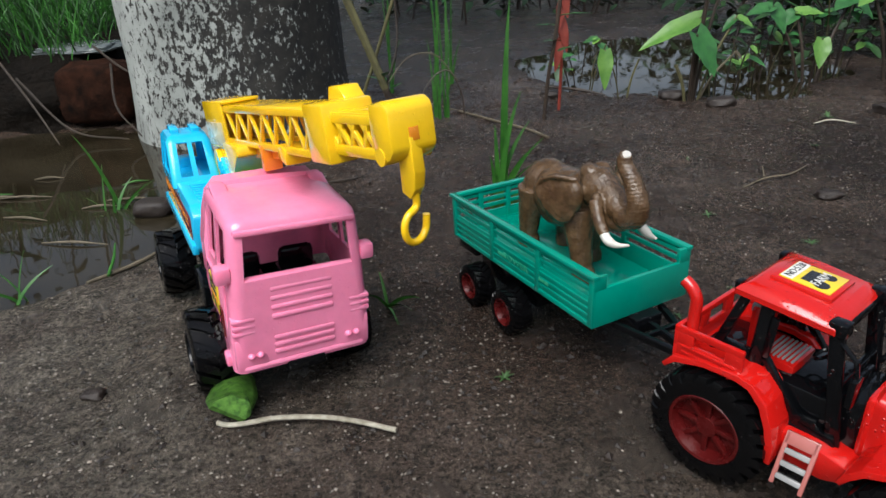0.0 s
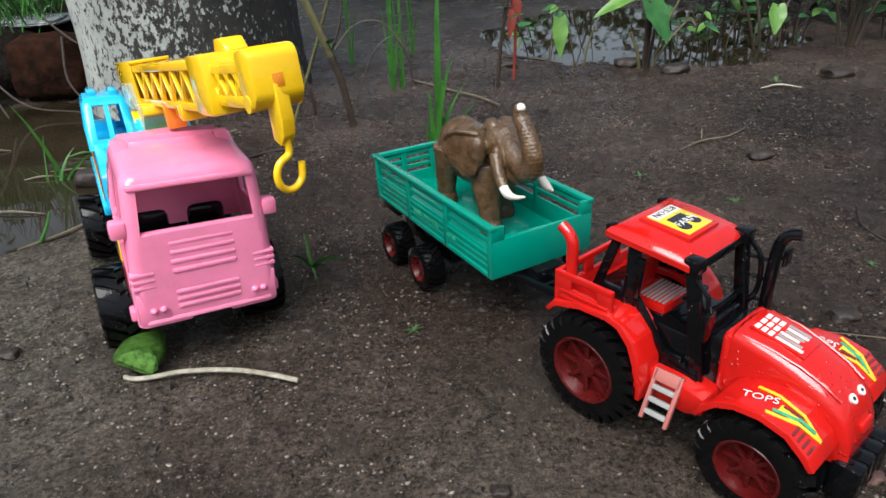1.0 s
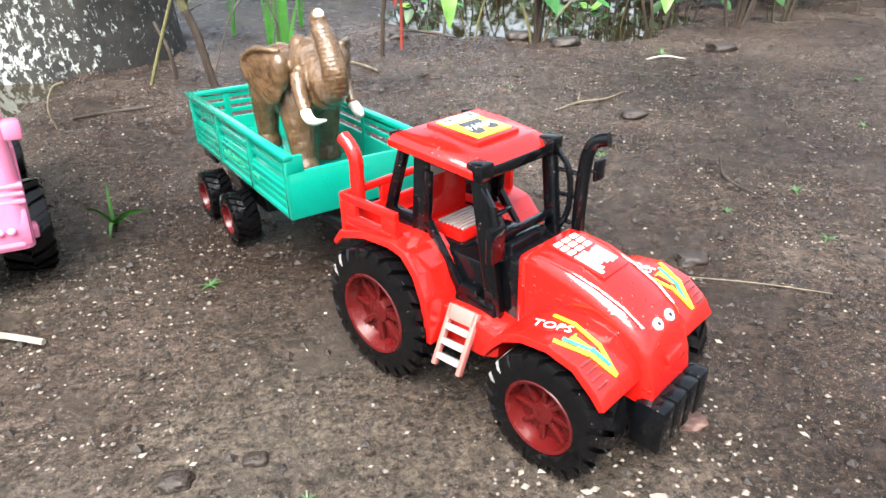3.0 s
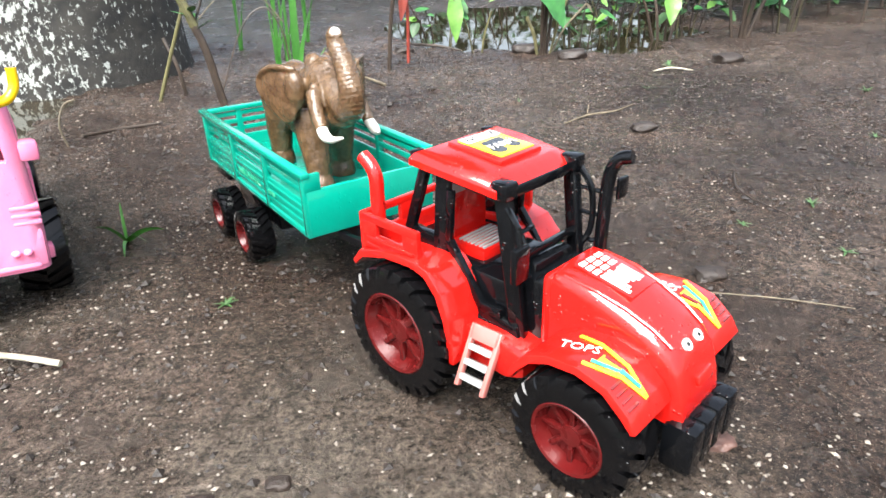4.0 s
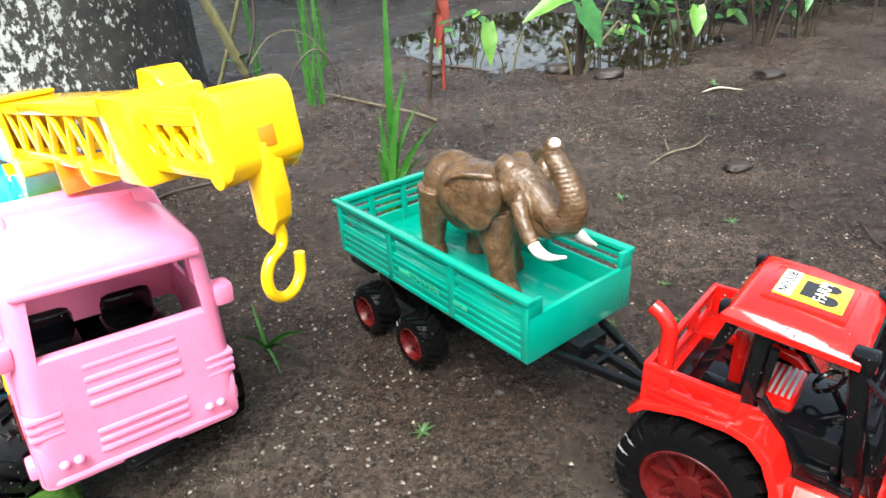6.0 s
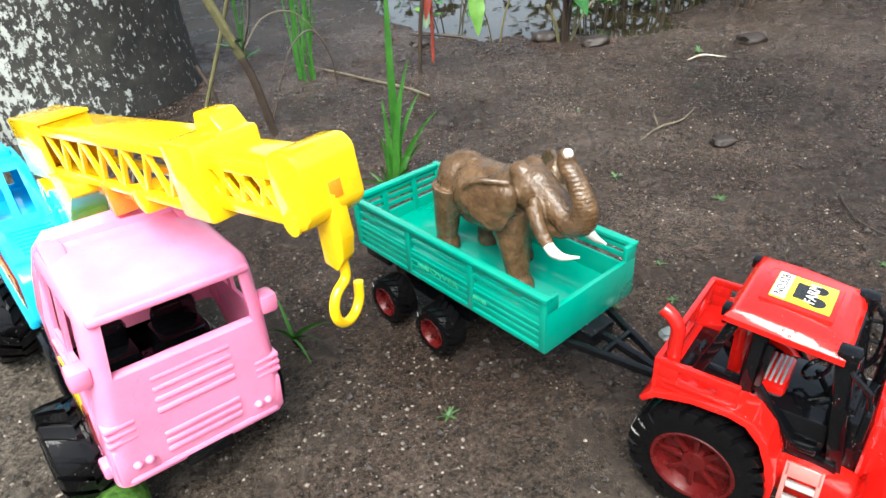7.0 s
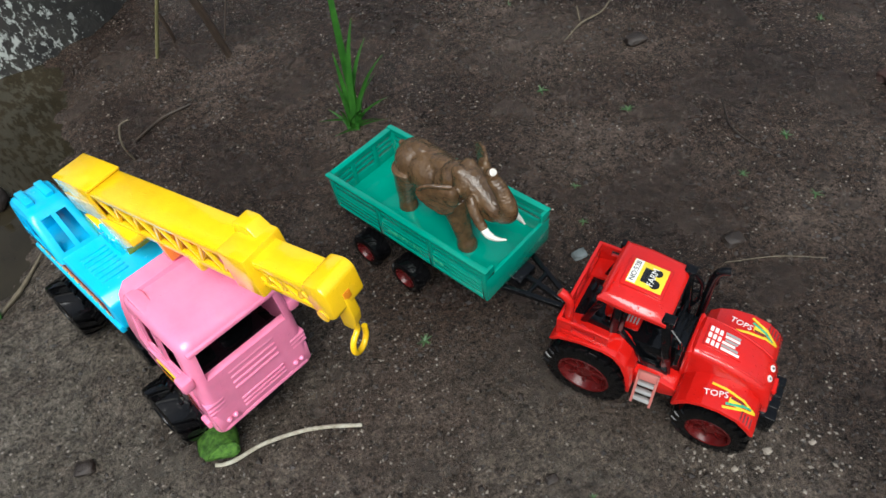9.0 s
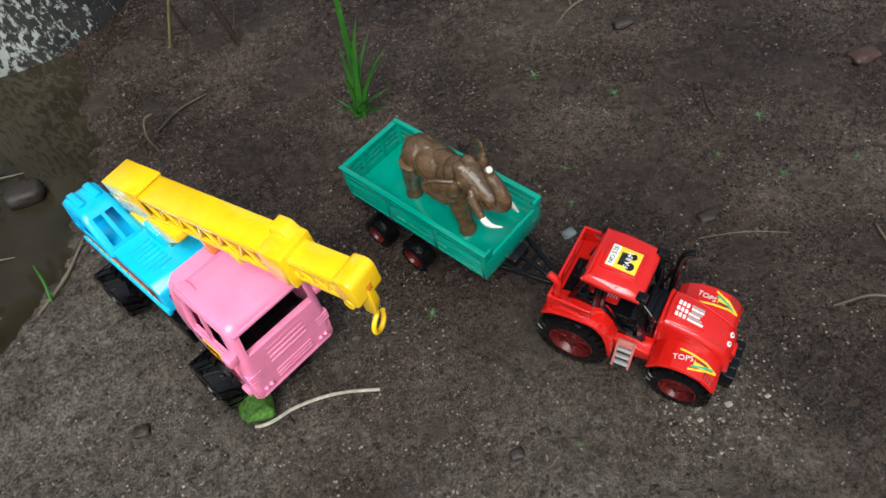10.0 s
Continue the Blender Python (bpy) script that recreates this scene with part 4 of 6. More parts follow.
part("grille_frame", loft(bmesh.new(), [[(0.1385 + dx, -hw, zt - 0.0175), (0.1445 + dx, -hw, zb), (0.1445 + dx, hw, zb), (0.1385 + dx, hw, zt - 0.0175)] for dx, hw, zt, zb in ((-0.002, 0.0125, 0.0870, 0.0525), (0.0008, 0.0120, 0.0872, 0.0530), (0.0012, 0.0100, 0.0855, 0.0545))]), RED, hood)
tilt = Matrix.Translation((0.0925, 0, 0.0950)) @ pose(0, 0, 0, 0, 11.5, 0)
print_base = part("hood_print", bx(-0.0165, 0.0175, -0.0115, 0.0115, -0.0012, 0.0009, bevel=0.0003, m=tilt), RED, hood, "peeling silver and white hood sticker")
sticker_rng = random.Random(8)
for i in range(9):
    x, y = -0.0150 + (i % 3) * 0.0042, -0.0075 + (i // 3) * 0.0070
    part("print_bar", bx(x, x + 0.0030, y - 0.0026, y + 0.0026, 0.0, 0.0013, bevel=0.0003, m=tilt), WHITE, print_base)
for i in range(6):
    y = -0.0085 + i * 0.0034
    x = -0.0015 + sticker_rng.uniform(-0.001, 0.001)
    part("print_bar", bx(x, x + sticker_rng.uniform(0.010, 0.017), y - 0.0012, y + 0.0013, 0.0, 0.0013, bevel=0.0003, m=tilt), SILVER if i % 2 else WHITE, print_base)
for y in (-0.0055, 0.0055):
    for lamp, r, rise, mat in (("lamp_ring", 0.0030, 0.0009, WHITE), ("lamp_centre", 0.0011, 0.0013, INK)):
        bm = lathe(bmesh.new(), [(-0.0005, r), (rise, r), (rise, r * 0.5)], 20)
        bmesh.ops.transform(bm, matrix=Matrix.Translation((0.1363, y, 0.0752)) @ pose(0, 0, 0, 0, 47, 0) @ pose(0, 0, 0, 90), verts=bm.verts)
        part(lamp, bm, mat, hood)
part("badge", bx(0.1425, 0.1460, -0.0075, 0.0075, 0.0560, 0.0620, bevel=0.0012, m=Matrix.Translation((0.1445, 0, 0.059)) @ pose(0, 0, 0, 0, -20, 0) @ Matrix.Translation((-0.1445, 0, -0.059))), RED, hood)

for sgn in (-1, 1):
    a, b = sorted((sgn * 0.021, sgn * 0.0545))
    fender = part("front_fender", strip(bmesh.new(), [(0.0690, 0.0520), (0.0725, 0.0600), (0.0800, 0.0680), (0.0920, 0.0735), (0.1080, 0.0752), (0.1240, 0.0715), (0.1350, 0.0625), (0.1400, 0.0545)], a, b, 0.0035), RED, tractor)
    def on_fender(cx, cz, tilt):
        return Matrix.Translation((cx, 0, cz)) @ pose(0, 0, 0, 0, tilt, 0)
    rear, mid, fore = on_fender(0.0995, 0.0745, -6.2), on_fender(0.1160, 0.0736, 13.0), on_fender(0.1295, 0.0672, 39.3)
    fp = part("fender_print", prism(bmesh.new(), [(-0.004, 0.0), (0.007, 0.0), (0.007, 0.0004), (-0.004, 0.0004)], min(sgn * 0.0375, sgn * 0.0440), max(sgn * 0.0375, sgn * 0.0440), 0), PAPER, fender, "red, yellow and green fender sticker reading TOPS")
    fp.data.transform(mid)
    lettering("TOPS", 0.0085, WHITE, fp, rear @ Matrix.Translation((0.0015, sgn * 0.040, 0.0006)) @ pose(0, 0, 0, 0, 0, -12 * sgn), "white word TOPS")
    for m_, x0, y0, x1, y1, mat in ((mid, -0.008, 0.0500, 0.008, 0.0440, PAPER), (fore, -0.009, 0.0440, 0.007, 0.0380, PAPER), (mid, -0.006, 0.0455, 0.008, 0.0405, LIGHTGREEN), (fore, -0.009, 0.0405, 0.002, 0.0370, LIGHTGREEN),
                                    (rear, -0.004, 0.0310, 0.009, 0.0325, PAPER), (mid, -0.008, 0.0325, 0.008, 0.0350, PAPER), (mid, -0.003, 0.0380, 0.008, 0.0378, PRINTRED), (fore, -0.009, 0.0350, 0.007, 0.0378, PAPER)):
        bm = bar(bmesh.new(), (x0, sgn * y0, 0.0004), (x1, sgn * y1, 0.0004), 0.0021, 0.0008)
        bmesh.ops.transform(bm, matrix=m_, verts=bm.verts)
        part("print_bar", bm, mat, fp)
    for i in range(4):
        x = 0.1250 + i * 0.0030
        z = 0.0709 - i * 0.00246
        part("louvre", bx(x - 0.0008, x + 0.0008, sgn * 0.048 - 0.0045, sgn * 0.048 + 0.0045, z - 0.002, z + 0.0003, bevel=0.0002), PRINTRED, fender)
    a, b = sorted((sgn * 0.024, sgn * 0.0545))
    part("rear_fender", strip(bmesh.new(), [(-0.0500, 0.0755), (-0.0420, 0.0850), (-0.0200, 0.0905), (0.0020, 0.0925), (0.0140, 0.0895), (0.0240, 0.0790), (0.0300, 0.0640), (0.0325, 0.0500), (0.0325, 0.0380)], a, b, 0.004), RED, tractor)
    # slotted guard on the fender
    y0, y1 = sorted((sgn * 0.0475, sgn * 0.0510))
    bm = bmesh.new()
    box(bm, -0.042, 0.004, y0, y1, 0.086, 0.0955, 0.0008)
    box(bm, -0.042, 0.004, y0, y1, 0.1025, 0.1075, 0.0008)
    for x0, x1 in ((-0.042, -0.030), (-0.008, 0.004)):
        box(bm, x0, x1, y0, y1, 0.094, 0.104, 0.0008)
    guard = part("guard", bm, RED, tractor)
    for z in (0.0892, 0.0935):
        part("guard_rib", bx(-0.038, 0.001, min(sgn * 0.0508, sgn * 0.0522), max(sgn * 0.0508, sgn * 0.0522), z - 0.001, z + 0.001, bevel=0.0004), RED, guard)
    part("footboard", prism(bmesh.new(), [(0.028, 0.046), (0.030, 0.058), (0.052, 0.0575), (0.070, 0.053), (0.070, 0.041), (0.058, 0.036), (0.032, 0.036)], min(sgn * 0.020, sgn * 0.0415), max(sgn * 0.020, sgn * 0.0415), 0.002), RED, tractor)
bm = bmesh.new()
box(bm, -0.0445, -0.041, -0.051, 0.051, 0.080, 0.0935, 0.0008)
box(bm, -0.0445, -0.041, -0.051, 0.051, 0.1030, 0.1075, 0.0008)
for y in (-0.046, -0.016, 0.016, 0.046):
    box(bm, -0.0445, -0.041, y - 0.005, y + 0.005, 0.092, 0.104, 0.0008)
box(bm, -0.042, 0.0, -0.047, 0.047, 0.080, 0.0835, 0.0008)
part("rear_deck", bm, RED, tractor)
part("pipe", tube(bmesh.new(), curve_points([(-0.036, -0.043, 0.100), (-0.036, -0.043, 0.116), (-0.036, -0.043, 0.127), (-0.040, -0.043, 0.134), (-0.046, -0.043, 0.138)], 5), 0.0042, 14), RED, tractor, "red plastic pipe with a bent top")
part("hitch", bx(-0.058, -0.038, -0.008, 0.008, 0.036, 0.046, bevel=0.002), BLACK, tractor)

# body below
bm = bmesh.new()
box(bm, -0.040, 0.140, -0.020, 0.020, 0.026, 0.052, 0.003)
box(bm, -0.040, 0.050, -0.027, 0.027, 0.046, 0.084, 0.003)
part("chassis", bm, BLACK, tractor)
bumper = part("bumper", bx(0.138, 0.1538, -0.0240, 0.0240, 0.0170, 0.0412, bevel=0.002), BLACK, tractor)
for y in (-0.0185, -0.0062, 0.0062, 0.0185):
    part("bumper_rib", bx(0.1400, 0.1545, y - 0.0052, y + 0.0052, 0.0185, 0.0424, bevel=0.0012), BLACK, bumper)

# cab: black frame, red roof
bm = bmesh.new()
for sgn in (-1, 1):
    y = sgn * 0.0295
    bar(bm, (-0.026, sgn * 0.030, 0.088), (-0.0085, y, 0.1385), 0.0045, 0.006)
    bar(bm, (0.002, sgn * 0.031, 0.080), (0.005, y, 0.139), 0.0055, 0.0085)
    bar(bm, (0.011, sgn * 0.0310, 0.128), (0.009, sgn * 0.0310, 0.098), 0.0035, 0.0040)
    bar(bm, (0.009, sgn * 0.0310, 0.098), (0.033, sgn * 0.0310, 0.066), 0.0040, 0.0050)
    bar(bm, (0.033, sgn * 0.0310, 0.066), (0.046, sgn * 0.0305, 0.066), 0.0040, 0.0050)
    bar(bm, (0.0560, sgn * 0.0270, 0.054), (0.0450, y, 0.134), 0.0060, 0.0085)
    bar(bm, (0.004, sgn * 0.030, 0.084), (0.030, sgn * 0.030, 0.056), 0.0055, 0.007)
    bar(bm, (0.030, sgn * 0.030, 0.056), (0.058, sgn * 0.028, 0.054), 0.0055, 0.007)
    bar(bm, (-0.010, y, 0.1378), (0.045, y, 0.1330), 0.006, 0.0065)
    bar(bm, (-0.022, sgn * 0.029, 0.090), (0.004, sgn * 0.031, 0.090), 0.0055, 0.018)
for sgn in (-1, 1):
    y0, y1 = sorted((sgn * 0.0280, sgn * 0.0318))
    prism(bm, [(0.000, 0.094), (0.006, 0.094), (0.031, 0.064), (0.057, 0.0625), (0.059, 0.052), (0.026, 0.052), (0.000, 0.084)], y0, y1, 0.001)
for x, z in ((-0.0085, 0.1390), (0.045, 0.1335)):
    bar(bm, (x, -0.03, z), (x, 0.03, z), 0.006, 0.006)
bar(bm, (0.0515, -0.027, 0.098), (0.0515, 0.027, 0.098), 0.004, 0.004)
box(bm, 0.051, 0.067, -0.022, 0.022, 0.046, 0.0890, 0.004)
box(bm, 0.048, 0.058, -0.017, 0.017, 0.060, 0.0945, 0.003)
frame_part = part("cab_frame", bm, BLACK, tractor)
roof = part("roof", loft(bmesh.new(), [[(x, y, z + t) for x, y in ((-0.0150 + i, -0.0365 + i * 0.8), (0.0120, -0.0375 + i * 0.8), (0.0455 - i, -0.0355 + i * 0.8), (0.0470 - i, -0.018), (0.0470 - i, 0.018), (0.0455 - i, 0.0325 - i * 0.8), (0.0120, 0.0345 - i * 0.8), (-0.0150 + i, 0.0335 - i * 0.8)) for z in (0.1415 - max(x, 0.0) * 0.115,)]
                                       for t, i in ((-0.0035, 0.0), (0.0, 0.0), (0.0030, 0.0025), (0.0055, 0.0085))]), RED, tractor, "red plastic cab roof", 30)
part("roof_lip", bx(-0.003, 0.035, -0.0185, 0.0155, 0.1440, 0.1478, bevel=0.0012, m=Matrix.Translation((0.012, 0, 0.149)) @ pose(0, 0, 0, 0, 4.5, 0) @ Matrix.Translation((-0.012, 0, -0.149))), RED, roof)
plate = Matrix.Translation((0.0165, -0.0015, 0.1478)) @ pose(0, 0, 0, 0, 4.5, 0)
sticker = part("roof_print", bx(-0.0155, 0.0155, -0.0135, 0.0135, -0.0008, 0.0004, bevel=0.0003, m=plate), PAPER, roof, "yellow sticker with a black tractor silhouette and the word FARM")
part("print_strip", bx(-0.0150, -0.0075, -0.0130, 0.0130, 0.0003, 0.0006, bevel=0, m=plate), WHITE, sticker)
lettering("NO:528", 0.0068, INK, sticker, plate @ Matrix.Translation((-0.0113, 0.0, 0.0008)) @ pose(0, 0, 0, 0, 0, 90), "black characters NO:528")
sil = [bx(-0.0045, 0.006, -0.0085, 0.0075, 0.0003, 0.0006, bevel=0, m=plate)]
for cx, cy, r in ((0.0075, -0.0065, 0.0048), (0.0072, 0.0060, 0.0040)):
    cyl = lathe(bmesh.new(), [(0.0003, r), (0.0006, r)], 20)
    bmesh.ops.transform(cyl, matrix=plate @ Matrix.Translation((cx, cy, 0)) @ pose(0, 0, 0, 90), verts=cyl.verts)
    sil.append(cyl)
for s_ in sil:
    part("silhouette", s_, INK, sticker)
lettering("FARM", 0.0080, WHITE, sticker, plate @ Matrix.Translation((0.0045, 0.0, 0.0009)) @ pose(0, 0, 0, 0, 0, 90), "white word FARM")
for sgn in (-1, 1):
    part("roof_lamp", bx(0.0405, 0.0515, sgn * 0.0290 - 0.0060, sgn * 0.0290 + 0.0040, 0.1320, 0.1412, bevel=0.0015), BLACK, roof)
    part("roof_notch", bx(-0.0172, -0.0130, sgn * 0.0290 - 0.0045, sgn * 0.0290 + 0.0030, 0.1385, 0.1450, bevel=0.0008), BLACK, roof)
# seat and steering wheel
seat = part("seat", bx(-0.006, 0.022, -0.017, 0.017, 0.080, 0.090, bevel=0.003), RED, tractor)
part("seat_back", bx(-0.012, -0.004, -0.016, 0.016, 0.086, 0.122, bevel=0.003), RED, seat)
part("seat_print", bx(-0.0125, -0.0034, -0.0145, 0.0145, 0.1165, 0.1228, bevel=0.0012), SILVER, seat, "silver foil on the top of the seat back")
for i in range(7):
    part("foil_rib", bx(0.000 + i * 0.003, 0.0015 + i * 0.003, -0.014, 0.014, 0.0895, 0.0910, bevel=0.0003), SILVER, seat)
bm = bmesh.new()
tube(bm, [(0.044, 0, 0.082), (0.034, 0, 0.098)], 0.0018, 8)
ringpts = [Vector((0.033, 0, 0.099)) + Vector((0.0075 * math.cos(a) * 0.8, 0.0095 * math.sin(a), 0.0075 * math.cos(a) * 0.6)) for a in (i * math.tau / 20 for i in range(21))]
tube(bm, ringpts, 0.0013, 6)
part("steering_wheel", bm, BLACK, tractor)
# exhaust on the left of the hood, with struts to the cab and mirrors
ex = part("exhaust", tube(bmesh.new(), curve_points([(0.0645, 0.0330, 0.066), (0.0648, 0.0335, 0.100), (0.0650, 0.0345, 0.122), (0.0662, 0.0355, 0.134), (0.0700, 0.0368, 0.1405), (0.0765, 0.0380, 0.1425)], 5), 0.0038, 12), BLACK, tractor)
for z in (0.092, 0.108, 0.122):
    part("strut", tube(bmesh.new(), [(0.049, 0.031, z), (0.065, 0.034, z - 0.001)], 0.0013, 8), BLACK, ex)
part("hand_rail", tube(bmesh.new(), curve_points([(0.050, 0.030, 0.134), (0.058, 0.031, 0.122), (0.059, 0.031, 0.100), (0.053, 0.029, 0.086)], 6), 0.0018, 8), BLACK, ex)
part("mirror", bx(0.068, 0.0705, 0.0385, 0.0480, 0.1165, 0.1285, bevel=0.001), BLACK, ex)
part("mirror_stay", tube(bmesh.new(), [(0.0655, 0.0345, 0.1225), (0.0692, 0.0410, 0.1225)], 0.0012, 8), BLACK, ex)
bm = bmesh.new()
tube(bm, [(0.048, -0.030, 0.128), (0.060, -0.036, 0.122), (0.062, -0.037, 0.112)], 0.0016, 8)
box(bm, 0.060, 0.064, -0.042, -0.031, 0.094, 0.113, 0.001)
part("mirror", bm, BLACK, tractor)
# folding steps under the door
slope = Matrix.Translation((0.0440, -0.0385, 0.0575)) @ pose(0, 0, 0, 0, 0, 3) @ pose(0, 0, 0, -28, 0, 0)
for sgn in (1, -1):
    s_ = slope if sgn > 0 else Matrix.Diagonal((1, -1, 1, 1)) @ slope
    bm = bmesh.new()
    box(bm, -0.0100, -0.0072, -0.003, 0.001, -0.0335, 0.002, 0.0006, s_)
    box(bm, 0.0072, 0.0100, -0.003, 0.001, -0.0335, 0.002, 0.0006, s_)
    box(bm, -0.0095, 0.0095, -0.003, 0.001, -0.0065, 0.002, 0.0006, s_)
    lad = part("steps", bm, LADDER, tractor, "clear pinkish plastic steps")
    for z in (-0.0105, -0.0190, -0.0275):
        part("tread", bx(-0.0075, 0.0075, -0.0040, 0.0015, z - 0.0017, z + 0.0017, bevel=0.0006, m=s_), SILVER, lad)


# ---- plants and litter ----
def ground_at(x, y):
    return lift(x, y)


def blade(bm, root, tip, width, bow=(0, 0, 0), n=7, fold=0.25):
    """A grass blade: a tapered strip folded along its midrib."""
    root, tip = Vector(root), Vector(tip)
    mid = (root + tip) / 2 + Vector(bow)
    across = (tip - root).cross(Vector((random.uniform(-0.5, 0.5), random.uniform(0.6, 1.0), 0.15))).normalized()
    rows = []
    for i in range(n + 1):
        t = i / n
        p = root * (1 - t) ** 2 + mid * 2 * t * (1 - t) + tip * t * t
        w = width * (1 - t ** 2.2) * 0.5 + 0.0003
        d = (tip - root).normalized().cross(across) * w * fold
        rows.append([bm.verts.new(p - across * w + d), bm.verts.new(p), bm.verts.new(p + across * w + d)])
    for a, b in zip(rows, rows[1:]):
        bm.faces.new((a[0], a[1], b[1], b[0]))
        bm.faces.new((a[1], a[2], b[2], b[1]))
    return bm


def leaf_shape(bm, base, tip, width, up=(0, 0, 1), heart=0.0, droop=0.1, n=10):
    """A broad leaf with a folded midrib and wavy edge; heart: how far its lobes reach behind the stalk."""
    base, tip = Vector(base), Vector(tip)
    d = tip - base
    side = d.cross(Vector(up)).normalized()
    nor = side.cross(d).normalized()
    rows = []
    for i in range(n + 1):
        t = i / n
        shape = math.sin(math.pi * min(1, t * 0.86 + 0.10) ** 0.75) ** 0.9 if not heart else (1 - t) ** 0.75 * (0.55 + 1.2 * min(t * 3, 1) * 0.55)
        w = max(width * 0.5 * shape, 0.0004)
        p = base + d * t - nor * droop * d.length * t * t
        back = -d * heart * max(0, 1 - t * 4)
        wave = nor * w * (0.22 + 0.08 * math.sin(t * 17))
        rows.append([bm.verts.new(p + side * w + wave + back), bm.verts.new(p + side * w * 0.5 + wave * 0.35 + back * 0.5), bm.verts.new(p), bm.verts.new(p - side * w * 0.5 + wave * 0.35 + back * 0.5), bm.verts.new(p - side * w + wave + back)])
    for a, b in zip(rows, rows[1:]):
        for q in range(4):
            bm.faces.new((a[q], a[q + 1], b[q + 1], b[q]))
    return bm


def plant(name, x, y, label, category, group=""):
    return thing(name, pose(x, y, ground_at(x, y) - 0.001), label, category, group)


def tuft(x, y, blades, label, spread=0.03, mat=GRASS, name="grass_tuft"):
    ob = plant(name, x, y, label, "grass", "grass tufts")
    for dx, dy, h, w in blades:
        r = (random.uniform(-0.2, 0.2) * spread, random.uniform(-0.2, 0.2) * spread, 0)
        part("blade", blade(bmesh.new(), r, (dx, dy, h), w, (-dx * 0.3, -dy * 0.3, h * 0.15)), mat, ob)
    return ob


# tall tuft behind the trailer
tuft(0.118, 0.905, [(0.018, 0.02, 0.285, 0.0105), (0.030, 0.0, 0.17, 0.0085), (-0.004, 0.01, 0.125, 0.0085), (0.044, 0.02, 0.125, 0.0080), (0.060, 0.0, 0.105, 0.0060), (-0.012, 0.0, 0.085, 0.0070), (0.038, -0.01, 0.09, 0.0055), (-0.050, 0.0, 0.030, 0.0045),
                    (0.02, -0.03, 0.05, 0.0060), (0.03, 0.01, 0.06, 0.0070), (-0.02, -0.02, 0.055, 0.0050), (0.05, 0.03, 0.06, 0.0060), (0.015, -0.02, 0.035, 0.0070), (-0.03, 0.02, 0.03, 0.0050), (0.03, -0.03, 0.028, 0.0070), (0.0, -0.035, 0.02, 0.0050),
                    (0.045, -0.025, 0.018, 0.0060), (-0.035, -0.02, 0.012, 0.0050), (0.010, 0.03, 0.07, 0.0055), (0.055, -0.012, 0.045, 0.0045)],
     "tall green grass tuft growing from the mud", 0.05)
# tuft in the puddle
tuft(-0.50, 1.02, [(-0.03, 0.0, 0.15, 0.007), (0.03, 0.03, 0.07, 0.006), (0.05, 0.0, 0.05, 0.005), (-0.05, 0.02, 0.04, 0.004), (0.02, -0.02, 0.06, 0.005), (0.06, 0.03, 0.06, 0.004), (-0.02, 0.04, 0.09, 0.005), (0.04, 0.05, 0.05, 0.004), (0.0, -0.04, 0.03, 0.004), (0.08, 0.02, 0.03, 0.004)],
     "short grass tuft at the edge of the puddle", 0.07)
tuft(-0.46, 0.72, [(-0.05, 0.03, 0.03, 0.004), (0.03, 0.02, 0.04, 0.004), (-0.02, 0.05, 0.05, 0.005), (-0.06, -0.02, 0.03, 0.004)], "sparse grass at the edge of the puddle", 0.05)
for gx, gy, gh in ((0.03, 1.50, 0.42), (0.045, 1.515, 0.34), (0.02, 1.53, 0.22), (-0.10, 1.80, 0.35), (0.06, 1.86, 0.3)):
    tuft(gx, gy, [(0.014, 0.01, gh, 0.0055), (-0.012, 0.02, gh * 0.8, 0.0045), (0.03, 0.0, gh * 0.4, 0.004)], "upright green stalk growing from the mud", 0.02)


def stalk(name, points, radii, mat, label, category="stem"):
    ob = link(name, tube(bmesh.new(), curve_points(points, 6), [np.interp(i / (6 * (len(points) - 1)), np.linspace(0, 1, len(radii)), radii) for i in range(6 * (len(points) - 1) + 1)], 8), mat)
    return tagged(ob, label, category)


# leaning woody stem before the trunk, with thin shoots
stem = plant("woody_stem", -0.040, 1.20, "leaning cut woody stem, brown below and green above", "plant")
part("lower_stem", tube(bmesh.new(), curve_points([(0.008, 0, -0.01), (0.0, 0, 0.04), (-0.008, 0, 0.09), (-0.020, 0, 0.13)], 5), 0.0065, 9), DARKSTEM, stem, "dark brown lower stem")
part("upper_stem", tube(bmesh.new(), curve_points([(-0.019, 0, 0.128), (-0.040, 0, 0.19), (-0.072, 0, 0.28), (-0.12, 0, 0.42)], 5), 0.0072, 9), STEM, stem, "yellow-green upper stem")
part("twig", tube(bmesh.new(), curve_points([(-0.019, 0, 0.13), (0.004, 0.01, 0.19), (0.008, 0.02, 0.25), (0.004, 0.02, 0.34)], 5), 0.0022, 6), DARKSTEM, stem)
part("twig", tube(bmesh.new(), curve_points([(0.006, 0.0, 0.02), (0.05, 0.02, 0.12), (0.09, 0.03, 0.15), (0.115, 0.03, 0.11), (0.12, 0.03, 0.06)], 6), 0.0014, 6), DARKSTEM, stem)
part("twig", tube(bmesh.new(), curve_points([(-0.02, 0.0, 0.13), (0.02, 0.06, 0.17), (0.07, 0.08, 0.17), (0.11, 0.09, 0.12)], 6), 0.0012, 6), STRAW, stem)
for i in range(4):
    a = i * 1.7
    part("leaf", leaf_shape(bmesh.new(), (-0.02, 0, 0.12 + i * 0.01), (-0.02 + 0.03 * math.cos(a), 0.03 * math.sin(a), 0.14 + i * 0.008), 0.014), LEAF, stem)
lean = plant("leaning_stalk", -0.155, 1.26, "thin pale green stalk leaning past the trunk", "plant")
